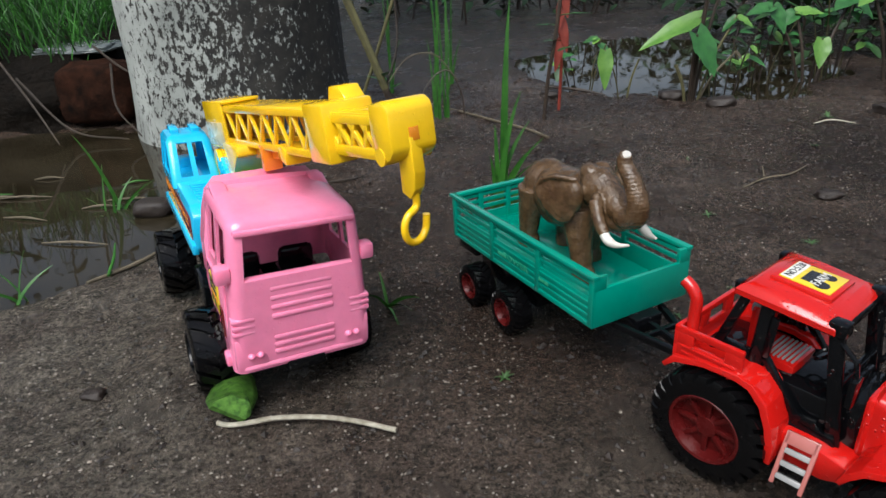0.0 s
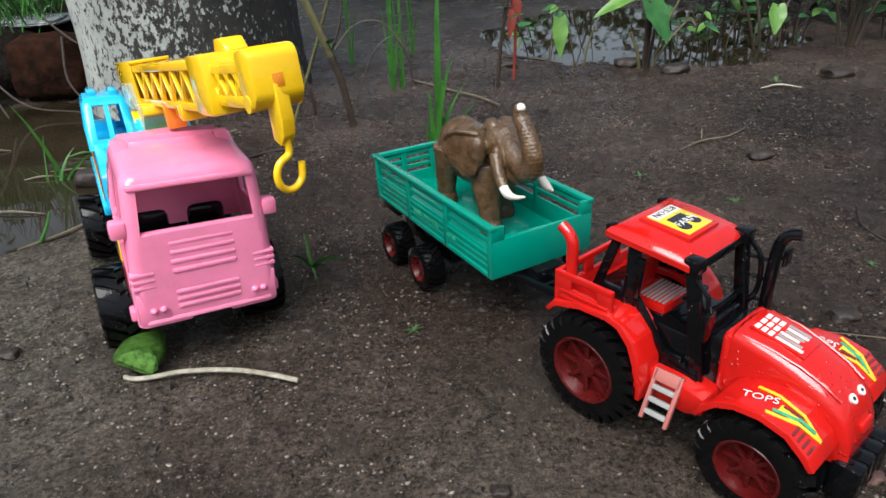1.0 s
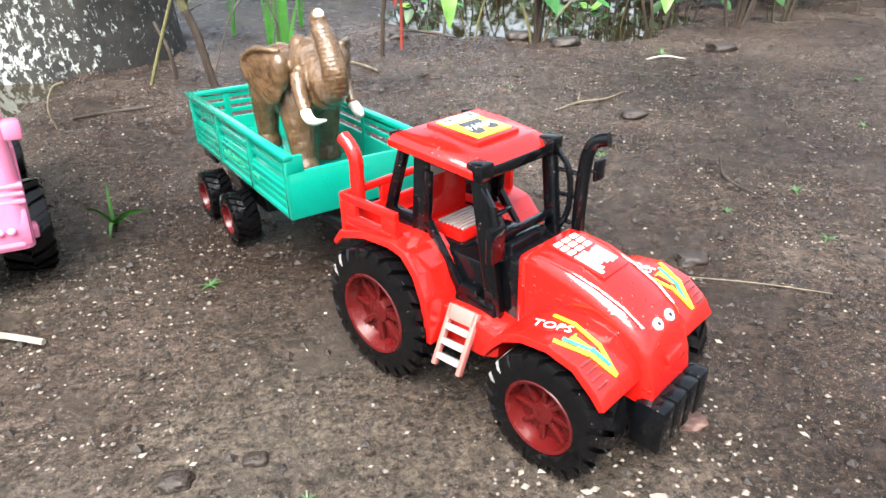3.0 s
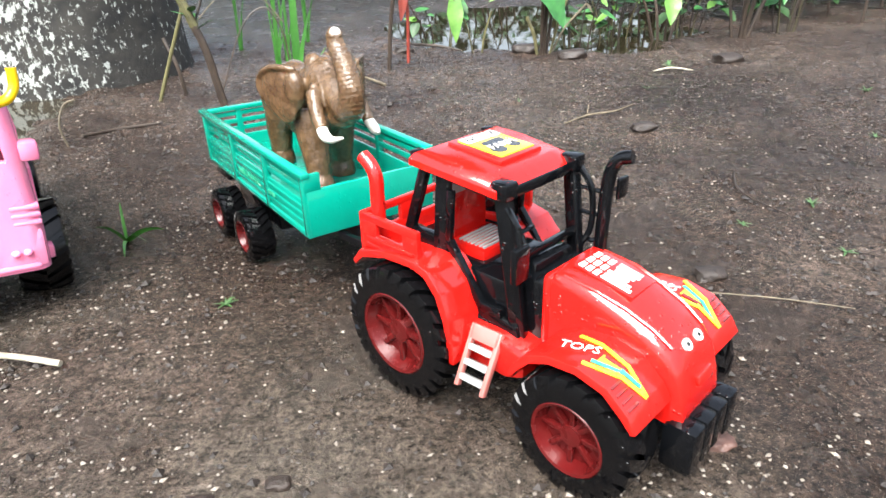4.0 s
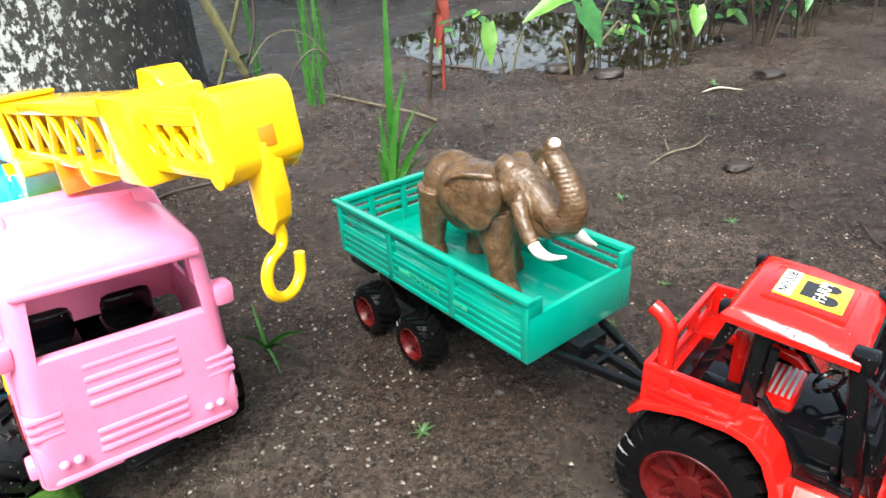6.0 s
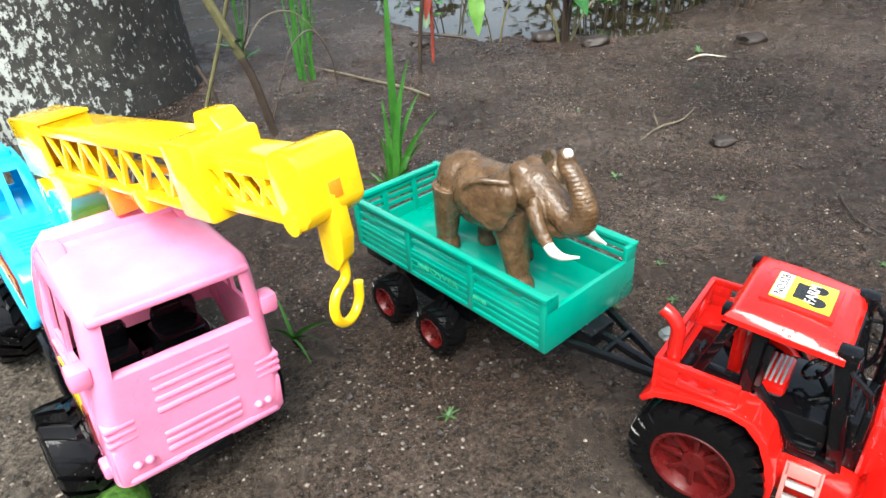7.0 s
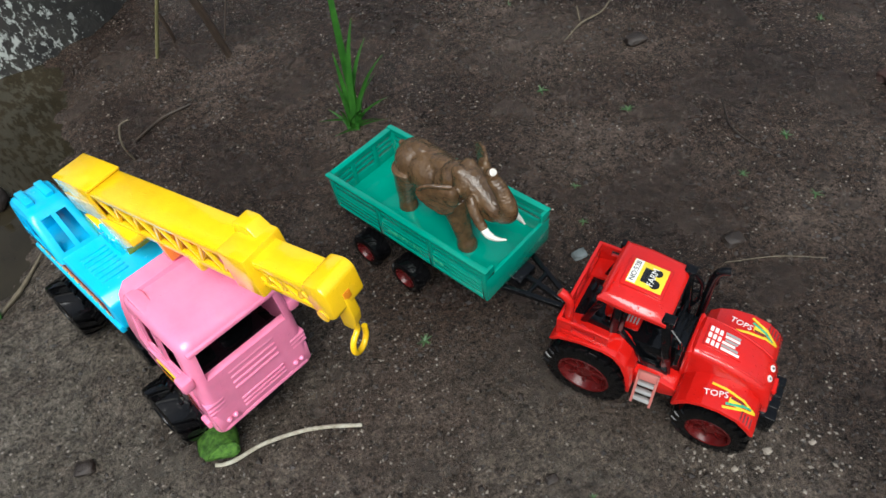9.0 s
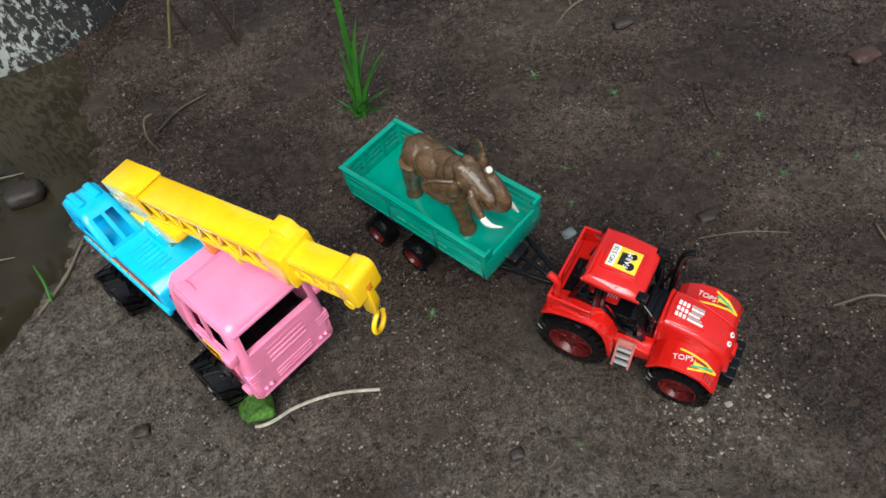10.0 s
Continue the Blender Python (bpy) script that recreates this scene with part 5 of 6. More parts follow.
part("stalk", tube(bmesh.new(), curve_points([(0, 0, 0), (0.03, 0.0, 0.07), (0.07, 0.0, 0.16), (0.12, 0.0, 0.28)], 5), 0.0032, 7), STEM, lean)
part("root", tube(bmesh.new(), curve_points([(0.035, 0.04, 0), (0.03, 0.04, 0.05), (0.012, 0.05, 0.10)], 5), 0.0035, 7), DARKSTEM, lean)
curl = plant("curled_stalk", -0.205, 0.99, "thin pale curled stalk standing in the mud", "plant")
part("stalk", tube(bmesh.new(), curve_points([(0, 0, 0), (-0.004, 0, 0.03), (0.004, 0.01, 0.055), (0.02, 0.01, 0.062)], 5), 0.0016, 6), STRAW, curl)

# red-leaved stem
red = plant("red_leaved_plant", 0.255, 1.43, "thin dark stem with red withered leaves", "plant")
part("stem", tube(bmesh.new(), curve_points([(0, 0, 0), (0.008, 0.0, 0.09), (0.022, 0.0, 0.18), (0.04, 0.01, 0.34)], 5), 0.0042, 7), DARKSTEM, red)
part("stem", tube(bmesh.new(), curve_points([(0.045, 0.08, 0), (0.048, 0.08, 0.11), (0.04, 0.07, 0.22), (0.05, 0.06, 0.36)], 5), 0.0035, 7), REDSTEM, red)
for z, dx in ((0.12, -0.012), (0.16, 0.012), (0.20, -0.008), (0.23, 0.012)):
    part("leaf", leaf_shape(bmesh.new(), (0.045, 0.075, z + 0.04), (0.045 + dx, 0.06, z - 0.03), 0.020, (0, -1, 0)), REDSTEM, red)
for z, dx, dy in ((0.19, -0.05, 0.0), (0.21, 0.06, -0.01), (0.25, -0.06, 0.02), (0.14, 0.03, 0.02), (0.16, -0.035, -0.02)):
    part("leaf", leaf_shape(bmesh.new(), (0.03, 0.01, z), (0.03 + dx, dy, z + 0.01), 0.018), LEAF, red)


def leafy(x, y, stems, label, mats=(LEAF, PALELEAF)):
    """A clump of stems that each carry one or more broad leaves. stems: (dx, dy, height, [(leaf dx, dy, dz, length of tip x, y, z, width, heart, material)])."""
    ob = plant("broad_leaved_plant", x, y, label, "plant", "broad-leaved plants")
    for dx, dy, h, leaves, thick, mat in stems:
        part("stem", tube(bmesh.new(), curve_points([(dx * 0.2, dy * 0.2, -0.01), (dx * 0.5, dy * 0.5, h * 0.5), (dx, dy, h)], 5), thick, 7), mat, ob)
        for (tx, ty, tz, w, heart, lm) in leaves:
            part("leaf", leaf_shape(bmesh.new(), (dx, dy, h), (dx + tx, dy + ty, h + tz), w, (0, -0.5, 1), heart), lm, ob)
    return ob


leafy(0.60, 1.53, [
    (-0.005, -0.02, 0.15, [(0.045, -0.03, -0.085, 0.075, 0.18, LEAF)], 0.0042, DARKSTEM),
    (0.03, 0.06, 0.175, [(-0.145, -0.03, -0.05, 0.062, 0.10, PALELEAF)], 0.0036, STEM),
    (0.06, 0.03, 0.26, [(0.05, -0.02, 0.02, 0.04, 0, LEAF), (-0.04, -0.02, 0.02, 0.035, 0, LEAF)], 0.0034, DARKSTEM),
    (0.09, 0.01, 0.18, [(0.03, -0.02, -0.02, 0.022, 0, PALELEAF), (-0.03, 0, -0.03, 0.02, 0, LEAF)], 0.0028, STEM),
    (0.02, -0.01, 0.30, [(-0.05, 0, 0.0, 0.04, 0, LEAF)], 0.0045, DARKSTEM),
    (-0.03, 0.02, 0.08, [], 0.0040, STEM), (0.11, 0.04, 0.10, [(0.02, 0, -0.02, 0.014, 0, STRAW)], 0.0024, STRAW)],
    "clump of wet arrow-shaped green leaves on dark stems")
leafy(0.47, 1.60, [(-0.06, -0.04, 0.12, [(0.0, -0.025, -0.085, 0.042, 0.05, PALELEAF)], 0.0016, STEM), (0.03, 0.0, 0.09, [], 0.0024, STEM)], "small plant with a drooping pale green leaf")
leafy(0.97, 1.72, [
    (0.0, -0.03, 0.115, [(-0.01, -0.03, -0.065, 0.05, 0.06, PALELEAF)], 0.003, DARKSTEM),
    (-0.11, 0.02, 0.19, [(-0.07, -0.02, -0.01, 0.05, 0.1, LEAF), (0.03, -0.03, -0.06, 0.055, 0.1, LEAF)], 0.0035, DARKSTEM),
    (0.10, 0.05, 0.20, [(-0.06, -0.04, -0.02, 0.06, 0.1, LEAF), (0.05, -0.03, -0.05, 0.05, 0.1, LEAF)], 0.004, DARKSTEM),
    (-0.03, 0.06, 0.17, [(-0.05, -0.03, -0.03, 0.05, 0.05, LEAF), (0.06, -0.02, 0.0, 0.05, 0.08, PALELEAF)], 0.004, DARKSTEM)],
    "broad-leaved weed with bright wet leaves")
leafy(1.14, 1.66, [
    (0.0, -0.03, 0.16, [(-0.06, -0.03, -0.02, 0.055, 0.1, LEAF), (0.05, -0.02, -0.04, 0.05, 0.08, LEAF)], 0.005, DARKSTEM),
    (0.06, 0.0, 0.22, [(-0.06, -0.03, -0.02, 0.06, 0.1, PALELEAF), (0.04, -0.02, -0.07, 0.06, 0.08, LEAF)], 0.006, DARKSTEM),
    (0.12, 0.02, 0.18, [(-0.06, -0.05, -0.03, 0.05, 0.1, LEAF), (-0.03, -0.05, -0.10, 0.05, 0.05, LEAF)], 0.005, DARKSTEM),
    (-0.06, 0.04, 0.20, [(0.06, -0.03, 0.0, 0.05, 0.08, LEAF), (-0.05, -0.03, -0.02, 0.045, 0.08, PALELEAF)], 0.004, DARKSTEM)],
    "dense broad-leaved weeds with dark stems")
rng = random.Random(21)
for bx_, by_, count, top in ((0.70, 1.60, 7, 0.20), (0.86, 1.80, 8, 0.22), (1.06, 1.80, 9, 0.24), (1.30, 1.72, 9, 0.26), (0.40, 1.75, 4, 0.16)):
    bush = plant("small_bush", bx_, by_, "low bush of thin stems and small green leaves", "bush", "low bushes")
    for i in range(count):
        dx, dy, h = rng.uniform(-0.08, 0.08), rng.uniform(-0.05, 0.05), rng.uniform(0.5, 1.0) * top
        part("stem", tube(bmesh.new(), curve_points([(dx * 0.4, dy * 0.4, -0.01), (dx * 0.6, dy * 0.6, h * 0.5), (dx, dy, h)], 3), 0.0017, 6), DARKSTEM if i % 3 else STEM, bush)
        for q in range(4):
            z, a, s = h * rng.uniform(0.45, 1.0), rng.uniform(0, math.tau), rng.uniform(0.02, 0.045)
            part("leaf", leaf_shape(bmesh.new(), (dx * 0.8, dy * 0.8, z), (dx * 0.8 + s * math.cos(a), dy * 0.8 + s * math.sin(a) * 0.7, z - rng.uniform(-0.3, 0.7) * s), s * 0.6, (0, -0.4, 1), n=5), (LEAF, LEAF, PALELEAF, DARKLEAF)[q], bush)

# thicket behind: one mass of stems and leaves
rng = random.Random(4)
bm = bmesh.new()
for i in range(130):
    x, y = rng.uniform(-0.3, 3.4), rng.uniform(2.5, 4.4)
    if x < 1.7 and y < 3.5:
        continue
    h = rng.uniform(0.25, 0.9) * (0.5 if x < 1.6 else 1.0)
    tube(bm, [(x, y, -0.02), (x + rng.uniform(-0.06, 0.06), y, h * 0.5), (x + rng.uniform(-0.12, 0.12), y + rng.uniform(-0.1, 0.1), h)], [0.006, 0.005, 0.002], 5)
for i in range(60):
    x, y = rng.uniform(-3.2, -1.0), rng.uniform(2.3, 4.2)
    h = rng.uniform(0.4, 1.3)
    tube(bm, [(x, y, -0.02), (x + rng.uniform(-0.06, 0.06), y, h * 0.5), (x + rng.uniform(-0.12, 0.12), y, h)], [0.008, 0.006, 0.003], 5)
tagged(link("thicket_stems", bm, DARKSTEM), "dark stems of the undergrowth behind", "undergrowth", kind="stuff")
for name, mat, count, lo, hi in (("thicket_leaves", DARKLEAF, 4200, 0.05, 1.0), ("thicket_bright_leaves", LEAF, 700, 0.1, 1.0)):
    bm = bmesh.new()
    for i in range(count):
        x, y, z = rng.uniform(-0.5, 3.6), rng.uniform(2.6, 4.6), rng.uniform(lo, hi)
        a, s = rng.uniform(0, math.tau), rng.uniform(0.03, 0.085)
        if x < 1.6:
            y, z = y + 1.0, z * 0.45
        if i % 3 == 0:
            x, y, z = rng.uniform(-3.4, -0.9), rng.uniform(2.3, 4.4), z * 1.4
        leaf_shape(bm, (x, y, z), (x + s * math.cos(a), y + s * math.sin(a), z - rng.uniform(-0.2, 0.6) * s), s * 0.6, n=3)
    tagged(link(name, bm, mat), "dense dark leaves of the undergrowth" if mat is DARKLEAF else "scattered bright leaves of the undergrowth", "undergrowth", kind="stuff")
bm = bmesh.new()
for i in range(46):
    x, y = rng.uniform(1.15, 2.4), rng.uniform(1.75, 2.7)
    h = rng.uniform(0.15, 0.5)
    tube(bm, [(x, y, -0.02), (x + rng.uniform(-0.04, 0.04), y, h * 0.5), (x + rng.uniform(-0.08, 0.08), y, h)], [0.005, 0.004, 0.002], 5)
tagged(link("weed_stems", bm, DARKSTEM), "dark stems of the weeds at the side", "weeds", kind="stuff")
bm = bmesh.new()
for i in range(3600):
    x, y, z = rng.uniform(1.0, 2.8), rng.uniform(1.95, 3.2), rng.uniform(0.02, 0.5)
    a, s = rng.uniform(0, math.tau), rng.uniform(0.025, 0.07)
    leaf_shape(bm, (x, y, z), (x + s * math.cos(a), y + s * math.sin(a), z - rng.uniform(-0.3, 0.6) * s), s * 0.6, n=3)
tagged(link("weed_leaves", bm, DARKLEAF), "dark green leaves of the weeds at the side", "weeds", kind="stuff")


# the tree's crown, out of view overhead, added to shade bank and thicket
bm = bmesh.new()
for i in range(4):
    a = 0.6 + i * 0.75
    tube(bm, curve_points([(0, 0, 2.2), (0.5 * math.cos(a), 0.5 * math.sin(a), 2.6), (1.3 * math.cos(a), 1.2 * math.sin(a), 2.9)], 4), [0.09] * 4 + [0.06] * 3 + [0.03] * 2, 7)
part("limbs", bm, DARKSTEM, tree)
bm = bmesh.new()
for i in range(3200):
    a, r, h = rng.uniform(0, math.tau), math.sqrt(rng.random()), rng.uniform(-1, 1)
    x, y, z = -0.55 + 1.75 * r * math.cos(a), 0.95 + 1.25 * r * math.sin(a), 2.85 + 0.55 * h * (1 - 0.6 * r)
    b, s = rng.uniform(0, math.tau), rng.uniform(0.10, 0.20)
    leaf_shape(bm, (x, y, z), (x + s * math.cos(b), y + s * math.sin(b), z - rng.uniform(0.0, 0.7) * s), s * 0.55, n=2)
part("crown", bm, DARKLEAF, tree, "dark green leaves")

# unseen shrubs added all round, behind the camera too, to block low sky light
bm = bmesh.new()
for i in range(9000):
    a, r, z = rng.uniform(0, math.tau), rng.uniform(3.8, 5.4), rng.uniform(0.0, 2.1) * rng.uniform(0.7, 1.0)
    if math.sin(a) > 0.25:
        r, z = r + 0.4, z * 0.3
    x, y, s = 0.1 + r * math.cos(a), 0.9 + r * math.sin(a), rng.uniform(0.08, 0.17)
    b = rng.uniform(0, math.tau)
    leaf_shape(bm, (x, y, z), (x + s * math.cos(b), y + s * math.sin(b), z - rng.uniform(-0.2, 0.9) * s), s * 0.6, n=2)
tagged(link("shrub_leaves", bm, DARKLEAF), "unseen dark green shrubs added round the yard to block low sky light", "shrubs", kind="stuff")


# bank with a broken brick edge, behind the puddle, both coloured dark for shade
def lump(name, c, r, mat, label, category, rough=0.25, seed=0, sub=4):
    bm = bmesh.new()
    bmesh.ops.create_icosphere(bm, subdivisions=sub, radius=1)
    for v in bm.verts:
        p = v.co.copy()
        box_ = p / max(abs(p.x), abs(p.y), abs(p.z)) ** 0.55
        k_ = 1 + rough * (noise.noise((p.x * 1.6 + seed, p.y * 1.6, p.z * 1.6)) + 0.45 * noise.noise((p.x * 5 + seed, p.y * 5, p.z * 5)))
        v.co = Vector((box_.x * r[0], box_.y * r[1], box_.z * r[2])) * k_
    ob = link(name, bm, mat, 60)
    ob.location = c
    return tagged(ob, label, category)


lump("earth_bank", (-1.18, 1.90, 0.03), (0.42, 0.34, 0.17), BANK, "wet earth bank above the puddle, shade painted in its colour", "bank", 0.22, 3)
lump("old_brick", (-0.80, 1.64, 0.07), (0.095, 0.06, 0.075), OLDBRICK, "broken old brick, tree shade painted in its dark colour", "brick", 0.14, 8)
lump("stone_slab", (-0.88, 1.74, 0.165), (0.10, 0.075, 0.012), SLATE, "flat wet grey stone slab on the bank", "stone", 0.15, 5)
lump("earth_bank", (-1.9, 2.9, 0.1), (0.7, 0.6, 0.5), BANK, "bank behind the trunk, its shade painted in the colour", "bank", 0.25, 12)
bm = bmesh.new()
for i in range(1700):
    x, y = rng.uniform(-1.55, -0.80), rng.uniform(1.6, 2.3)
    z = 0.17 + rng.uniform(-0.03, 0.02)
    if x > -0.86 and rng.random() < 0.6:
        continue
    blade(bm, (x, y, z), (x + rng.uniform(-0.09, 0.09), y + rng.uniform(-0.10, 0.05), z + rng.uniform(0.04, 0.20)), 0.0028, (0, 0, 0.03), 4)
me_ = link("bank_grass", bm, [GRASS, DARKLEAF])
for i, pg in enumerate(me_.data.polygons):
    pg.material_index = 0 if (i // 8) % 5 < 3 else 1
tagged(me_, "fine wet grass on the dark bank", "grass", kind="stuff")
leafy(-1.05, 1.62, [(-0.06, -0.02, 0.30, [(0.10, -0.05, 0.02, 0.06, 0.05, LEAF), (-0.06, -0.05, -0.03, 0.07, 0.05, LEAF)], 0.004, STEM), (0.02, 0.0, 0.2, [(-0.08, -0.06, -0.03, 0.06, 0.05, LEAF)], 0.004, STEM)], "broad wet leaves growing on the bank")
for i, (a, b, c) in enumerate((((-0.99, 1.56, 0.2), (-0.86, 1.45, 0.09), (-0.78, 1.38, 0.01)), ((-0.74, 1.60, 0.14), (-0.70, 1.50, 0.06), (-0.62, 1.42, 0.01)), ((-0.92, 1.52, 0.13), (-0.80, 1.47, 0.02), (-0.66, 1.44, 0.0)), ((-0.78, 1.62, 0.18), (-0.68, 1.55, 0.13), (-0.60, 1.52, 0.12)))):
    stalk("hanging_root", [a, b, c], [0.003, 0.0025, 0.0015], DARKSTEM, "thin root hanging down from the bank", "root")

# straw floating on and beside the puddle
for i in range(16):
    x, y, a, s = rng.uniform(-0.95, -0.46), rng.uniform(0.82, 1.3), rng.uniform(-0.4, 0.5), rng.uniform(0.03, 0.11)
    tagged(stalk("straw", [(x, y, -0.009), (x + s * 0.5 * math.cos(a), y + s * 0.5 * math.sin(a), -0.006), (x + s * math.cos(a), y + s * math.sin(a), -0.009)], [0.001, 0.0022, 0.0008], STRAW if i % 3 else GRASS, "pale straw lying on the puddle", "straw"), group="straws")
lump("dark_stone", (-0.420, 0.995, 0.0), (0.03, 0.022, 0.014), CLOD, "smooth dark wet stone at the puddle", "stone", 0.12, 2, 3)

# fallen leaf with its peeled stalk, before the truck
leafthing = thing("fallen_leaf", pose(-0.137, 0.482, ground_at(-0.137, 0.482)), "curled green leaf on a long white peeled stalk", "leaf")
bm = bmesh.new()
rows = []
for i in range(15):
    a = radians(-62 + i * 15.5)
    # a rolled blade, open below on one side
    rows.append([(0.021 * math.cos(a) * (1 - 0.15 * abs(s_)) + 0.002 * noise.noise((i, s_ * 3, 1)), s_ * 0.014 + 0.003 * math.sin(a * 2), 0.0135 + 0.0135 * math.sin(a)) for s_ in (-1.15, -0.9, -0.5, 0, 0.5, 0.9, 1.15)])
grid = [[bm.verts.new(p) for p in r] for r in rows]
for a, b in zip(grid, grid[1:]):
    for q in range(6):
        bm.faces.new((a[q], a[q + 1], b[q + 1], b[q]))
for s_ in (0, 6):
    bm.faces.new([r[s_] for r in grid])
bmesh.ops.solidify(bm, geom=bm.faces[:], thickness=0.0006)
speckled = matter("speckled_green_leaf", (0.020, 0.075, 0.014), (0.17, 0.36, 0.06), 190, 0.28, 0.7, 0.0015)
leafblade = part("leaf_blade", bm, speckled, leafthing, "green leaf blade speckled with mud")
leafblade.rotation_euler = (0, 0, radians(10))
stalk_pts = [(-0.008, -0.0195, 0.004), (0.000, -0.0215, 0.003), (0.014, -0.0215, 0.0035), (0.040, -0.0165, 0.004), (0.075, -0.0175, 0.004), (0.105, -0.0235, 0.0035), (0.1385, -0.035, 0.0025)]
part("stalk", tube(bmesh.new(), curve_points(stalk_pts, 6), 0.0021, 8), PALESTEM, leafthing, "white peeled leaf stalk")

# twigs on the mud
for pts, r, mat, label in (
        ([(0.035, 1.60, 0.004), (0.09, 1.53, 0.006), (0.16, 1.42, 0.007), (0.21, 1.33, 0.006), (0.242, 1.275, 0.004)], [0.002, 0.0028, 0.003, 0.0026], STRAW, "curved pale yellow twig lying on mud"),
        ([(0.484, 0.955, 0.004), (0.53, 0.985, 0.006), (0.575, 1.0, 0.006), (0.617, 1.035, 0.005)], [0.0008, 0.0017, 0.0014, 0.0007], STRAW, "thin dry brown twig lying on mud"),
        ([(0.53, 0.99, 0.005), (0.545, 1.03, 0.008)], [0.0012, 0.0007], STRAW, "broken dry twig end"),
        ([(0.44, 0.475, 0.004), (0.50, 0.46, 0.004), (0.545, 0.435, 0.004)], [0.0004, 0.0006, 0.0004], STRAW, "thin straw lying on mud"),
        ([(-0.20, 1.03, 0.004), (-0.16, 1.07, 0.005), (-0.11, 1.085, 0.004)], [0.002, 0.003, 0.0015], DARKSTEM, "dark wet twig lying on mud"),
        ([(0.76, 1.29, 0.004), (0.80, 1.30, 0.008), (0.83, 1.27, 0.006)], [0.0012, 0.002, 0.001], PALESTEM, "pale curled twig lying on mud"),
        ([(0.58, 0.30, 0.004), (0.62, 0.35, 0.01), (0.64, 0.40, 0.006)], [0.0015, 0.002, 0.001], STRAW, "dry straw lying on mud"),
        ([(0.52, 0.33, 0.004), (0.57, 0.32, 0.006), (0.60, 0.285, 0.005)], [0.002, 0.003, 0.002], DARKSTEM, "dark twig lying on mud"),
        ([(0.61, 0.72, 0.003), (0.585, 0.66, 0.004), (0.60, 0.60, 0.003)], [0.0007, 0.0011, 0.0006], DARKSTEM, "dark curved root lying on mud"),
        ([(-0.40, 0.745, 0.003), (-0.36, 0.80, 0.006), (-0.33, 0.86, 0.005)], [0.002, 0.003, 0.001], STRAW, "broken reed at the puddle's edge"),
        ([(-0.38, 0.76, 0.004), (-0.385, 0.79, 0.02), (-0.395, 0.82, 0.045)], [0.002, 0.002, 0.001], GRASS, "short green shoot at the puddle's edge"),
        ([(0.30, 1.75, 0.006), (0.38, 1.70, 0.008), (0.44, 1.66, 0.006)], [0.002, 0.004, 0.002], DARKSTEM, "dark branch lying by the far puddle")):
    stalk("twig", [(x, y, ground_at(x, y) + z * 0.7) for x, y, z in pts], r, mat, label, "twig")

# small weeds
def weed(x, y, size, count, label="tiny green weed sprouting from the mud", mat=None):
    ob = plant("weed", x, y, label, "weed", "small weeds")
    for i in range(count):
        a = i * 2.4 + x * 9
        reach, h = size * random.uniform(0.5, 1.15), size * random.uniform(0.3, 1.0)
        part("leaf", leaf_shape(bmesh.new(), (0, 0, 0.001), (reach * math.cos(a), reach * math.sin(a), h), size * random.uniform(0.16, 0.34), droop=0.3, n=5), mat or SPROUT, ob)


for x, y, s, c in ((0.092, 0.517, 0.013, 7), (0.638, 0.622, 0.014, 5), (0.395, 0.855, 0.016, 6), (0.486, 0.763, 0.015, 6), (0.545, 0.585, 0.011, 5), (0.33, 0.60, 0.012, 5), (0.275, 0.61, 0.010, 4), (0.81, 1.33, 0.025, 7), (0.60, 0.52, 0.012, 5),
                   (0.70, 0.50, 0.012, 4), (0.68, 1.13, 0.014, 4), (0.45, 1.10, 0.012, 4), (0.18, 0.30, 0.007, 4), (0.30, 0.335, 0.008, 4), (0.86, 0.82, 0.014, 5), (1.02, 1.05, 0.016, 5), (0.35, 0.66, 0.010, 4)):
    weed(x, y, s * 0.62, c + 2)
side_weed = plant("weed", -0.022, 0.652, "small grassy weed beside the toy truck", "weed", "small weeds")
for dx, dy, h, w in ((0.03, -0.035, 0.014, 0.004), (-0.01, 0.03, 0.028, 0.003), (0.035, 0.0, 0.010, 0.005), (0.015, -0.05, 0.008, 0.003), (-0.02, -0.01, 0.02, 0.003)):
    part("leaf", blade(bmesh.new(), (0, 0, 0), (dx, dy, h), w, (0, 0, 0.012)), GRASS, side_weed)

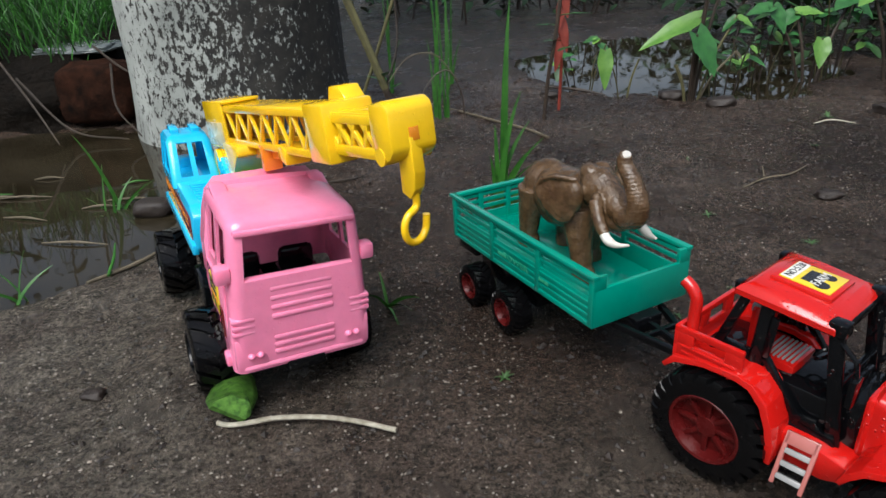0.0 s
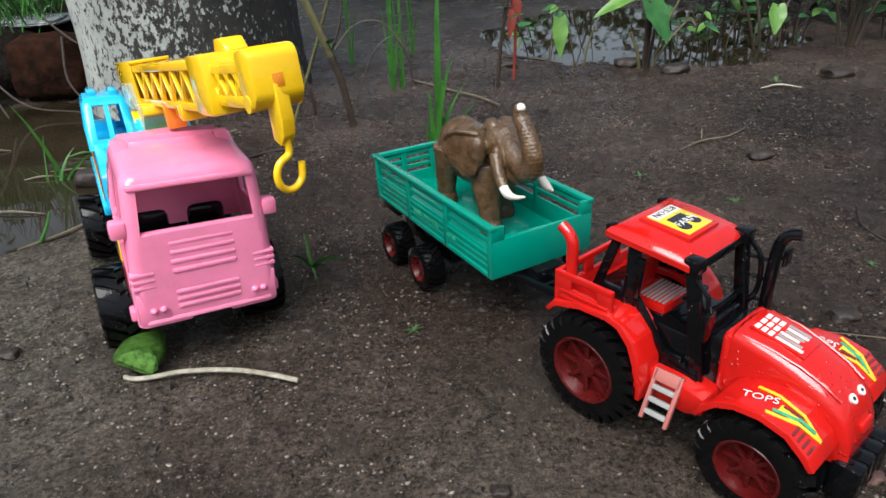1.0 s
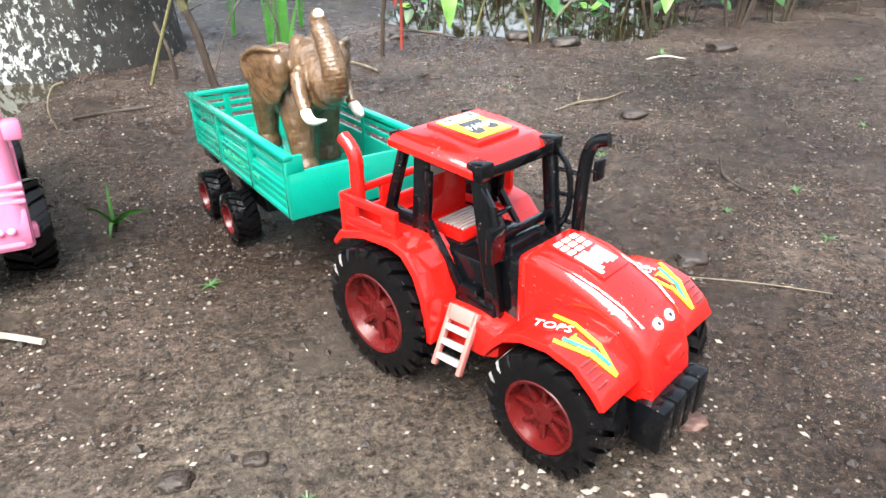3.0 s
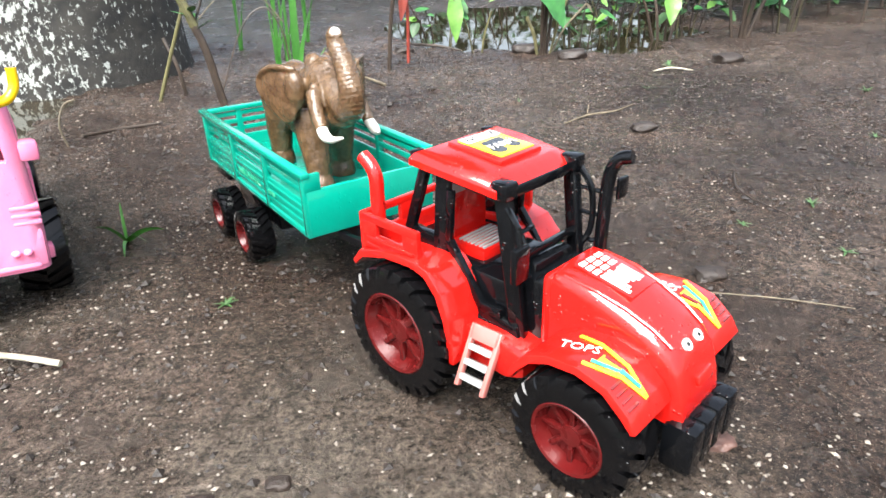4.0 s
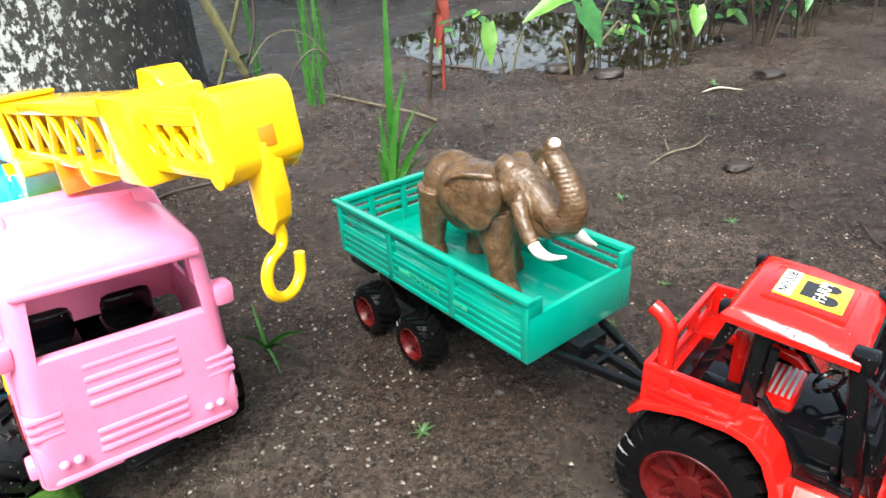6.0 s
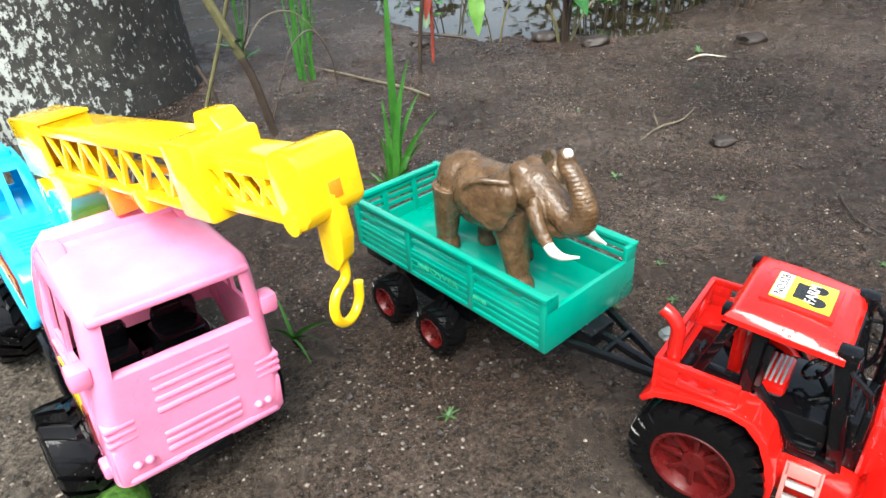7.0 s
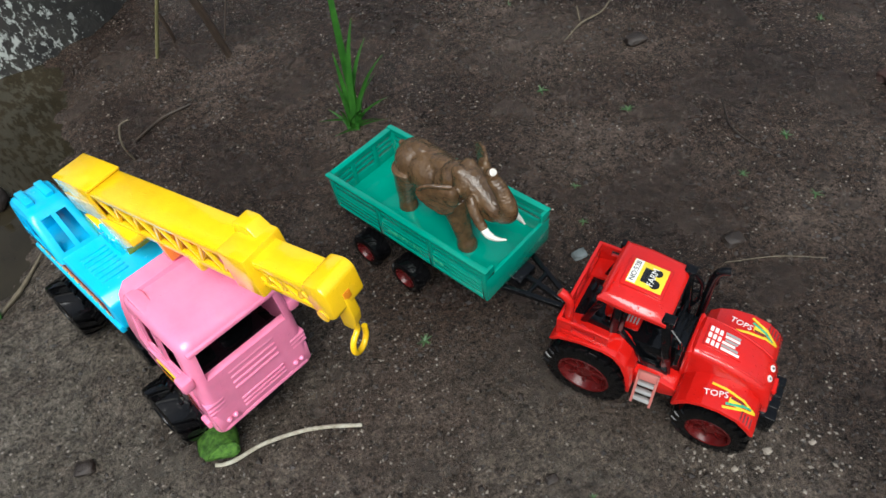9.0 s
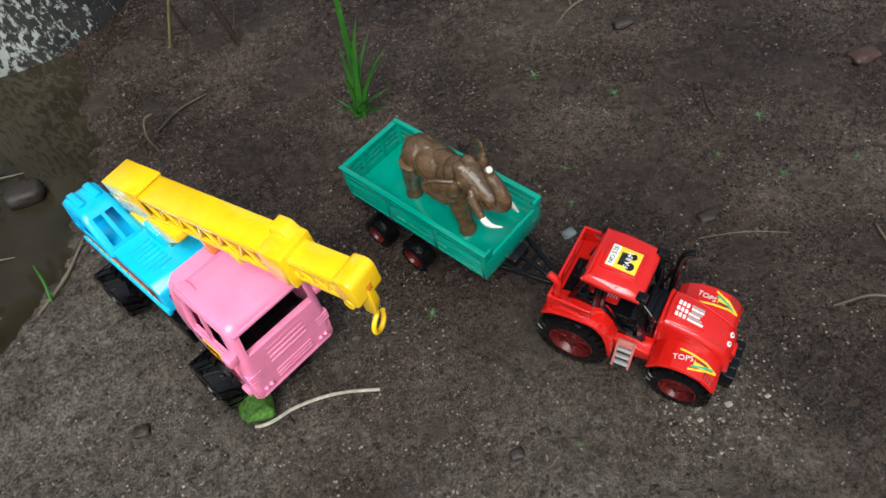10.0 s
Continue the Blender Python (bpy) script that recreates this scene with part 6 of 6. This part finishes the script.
# stones, clods and grit
for x, y, r, mat, label in ((0.845, 0.657, 0.022, REDSTONE, "dark red broken stone on mud"), (0.385, 0.325, 0.008, REDSTONE, "small brown stone near the tractor"), (0.152, 0.328, 0.006, CLOD, "small black stone on mud"), (0.115, 0.318, 0.008, CLOD, "flat brown stone in the mud"),
                            (0.347, 0.278, 0.0042, STONE, "white pebble on mud"), (0.39, 0.27, 0.003, STONE, "white pebble on mud"), (0.31, 0.275, 0.003, STONE, "white pebble on mud"), (-0.275, 0.515, 0.010, CLOD, "dark crumpled dry leaf on silt"),
                            (0.47, 0.50, 0.012, CLOD, "dark clod of mud"), (0.58, 0.90, 0.016, CLOD, "dark clod of mud"), (0.95, 1.36, 0.03, CLOD, "dark heap of mud"), (0.30, 1.66, 0.022, CLOD, "dark clod of mud"), (0.66, 1.49, 0.03, CLOD, "dark clod at a plant's foot"), (0.57, 1.56, 0.03, CLOD, "dark clod at a plant's foot"),
                            (0.30, 0.555, 0.009, SLATE, "flat grey wet stone on mud")):
    lump("stone", (x, y, ground_at(x, y) + r * 0.15), (r, r * 0.75, r * 0.42), mat, label, "stone", 0.30, x * 50, 3)


def grit(name, count, area, sizes, mat, label, sink=0.3, seed=7):
    """Small angular grains as one mesh."""
    g = np.random.RandomState(seed)
    base = np.array([(1, 0, 0), (-1, 0, 0), (0, 1, 0), (0, -1, 0), (0, 0, 1), (0, 0, -1)], float)
    tri = [(0, 2, 4), (2, 1, 4), (1, 3, 4), (3, 0, 4), (2, 0, 5), (1, 2, 5), (3, 1, 5), (0, 3, 5)]
    vs, fs = [], []
    made = 0
    while made < count:
        x, y = g.uniform(area[0], area[1]), g.uniform(area[2], area[3])
        if puddle_mask(x, y) > -0.05:
            made += 1
            continue
        s = sizes[0] * (sizes[1] / sizes[0]) ** (g.rand() ** 2.2)
        a = g.uniform(0, math.tau)
        rot = np.array([[math.cos(a), -math.sin(a), 0], [math.sin(a), math.cos(a), 0], [0, 0, 1]])
        pts = (base * g.uniform(0.55, 1.2, (6, 3)) * (1, 0.75, 0.6)) @ rot.T * s + (x, y, lift(x, y) + s * sink)
        o = len(vs)
        vs.extend(map(tuple, pts))
        fs.extend((o + i, o + j, o + q) for i, j, q in tri)
        made += 1
    me = bpy.data.meshes.new(name)
    me.from_pydata(vs, [], fs)
    me.materials.append(mat)
    tagged(new(name, me), label, "grit", kind="stuff")


grit("pale_grit", 6500, (-0.45, 0.95, 0.12, 1.45), (0.0005, 0.0026), STONE, "pale grit and tiny stones scattered on the mud")
grit("dark_crumbs", 16000, (-0.35, 1.15, 0.12, 1.75), (0.0009, 0.0050), CLOD, "dark crumbs of mud", 0.2, 9)
grit("mud_clods", 1500, (-0.3, 1.4, 0.95, 1.95), (0.0015, 0.0085), CLOD, "larger dark clods of mud", 0.05, 11)
grit("silt_grit", 2600, (-0.5, 0.1, 0.15, 0.6), (0.0006, 0.0026), STONE, "pale grit in the trodden silt", 0.3, 13)
grit("white_chips", 130, (0.27, 0.42, 0.235, 0.315), (0.0014, 0.0042), STONE, "white stone chips before the tractor's wheel", 0.35, 15)
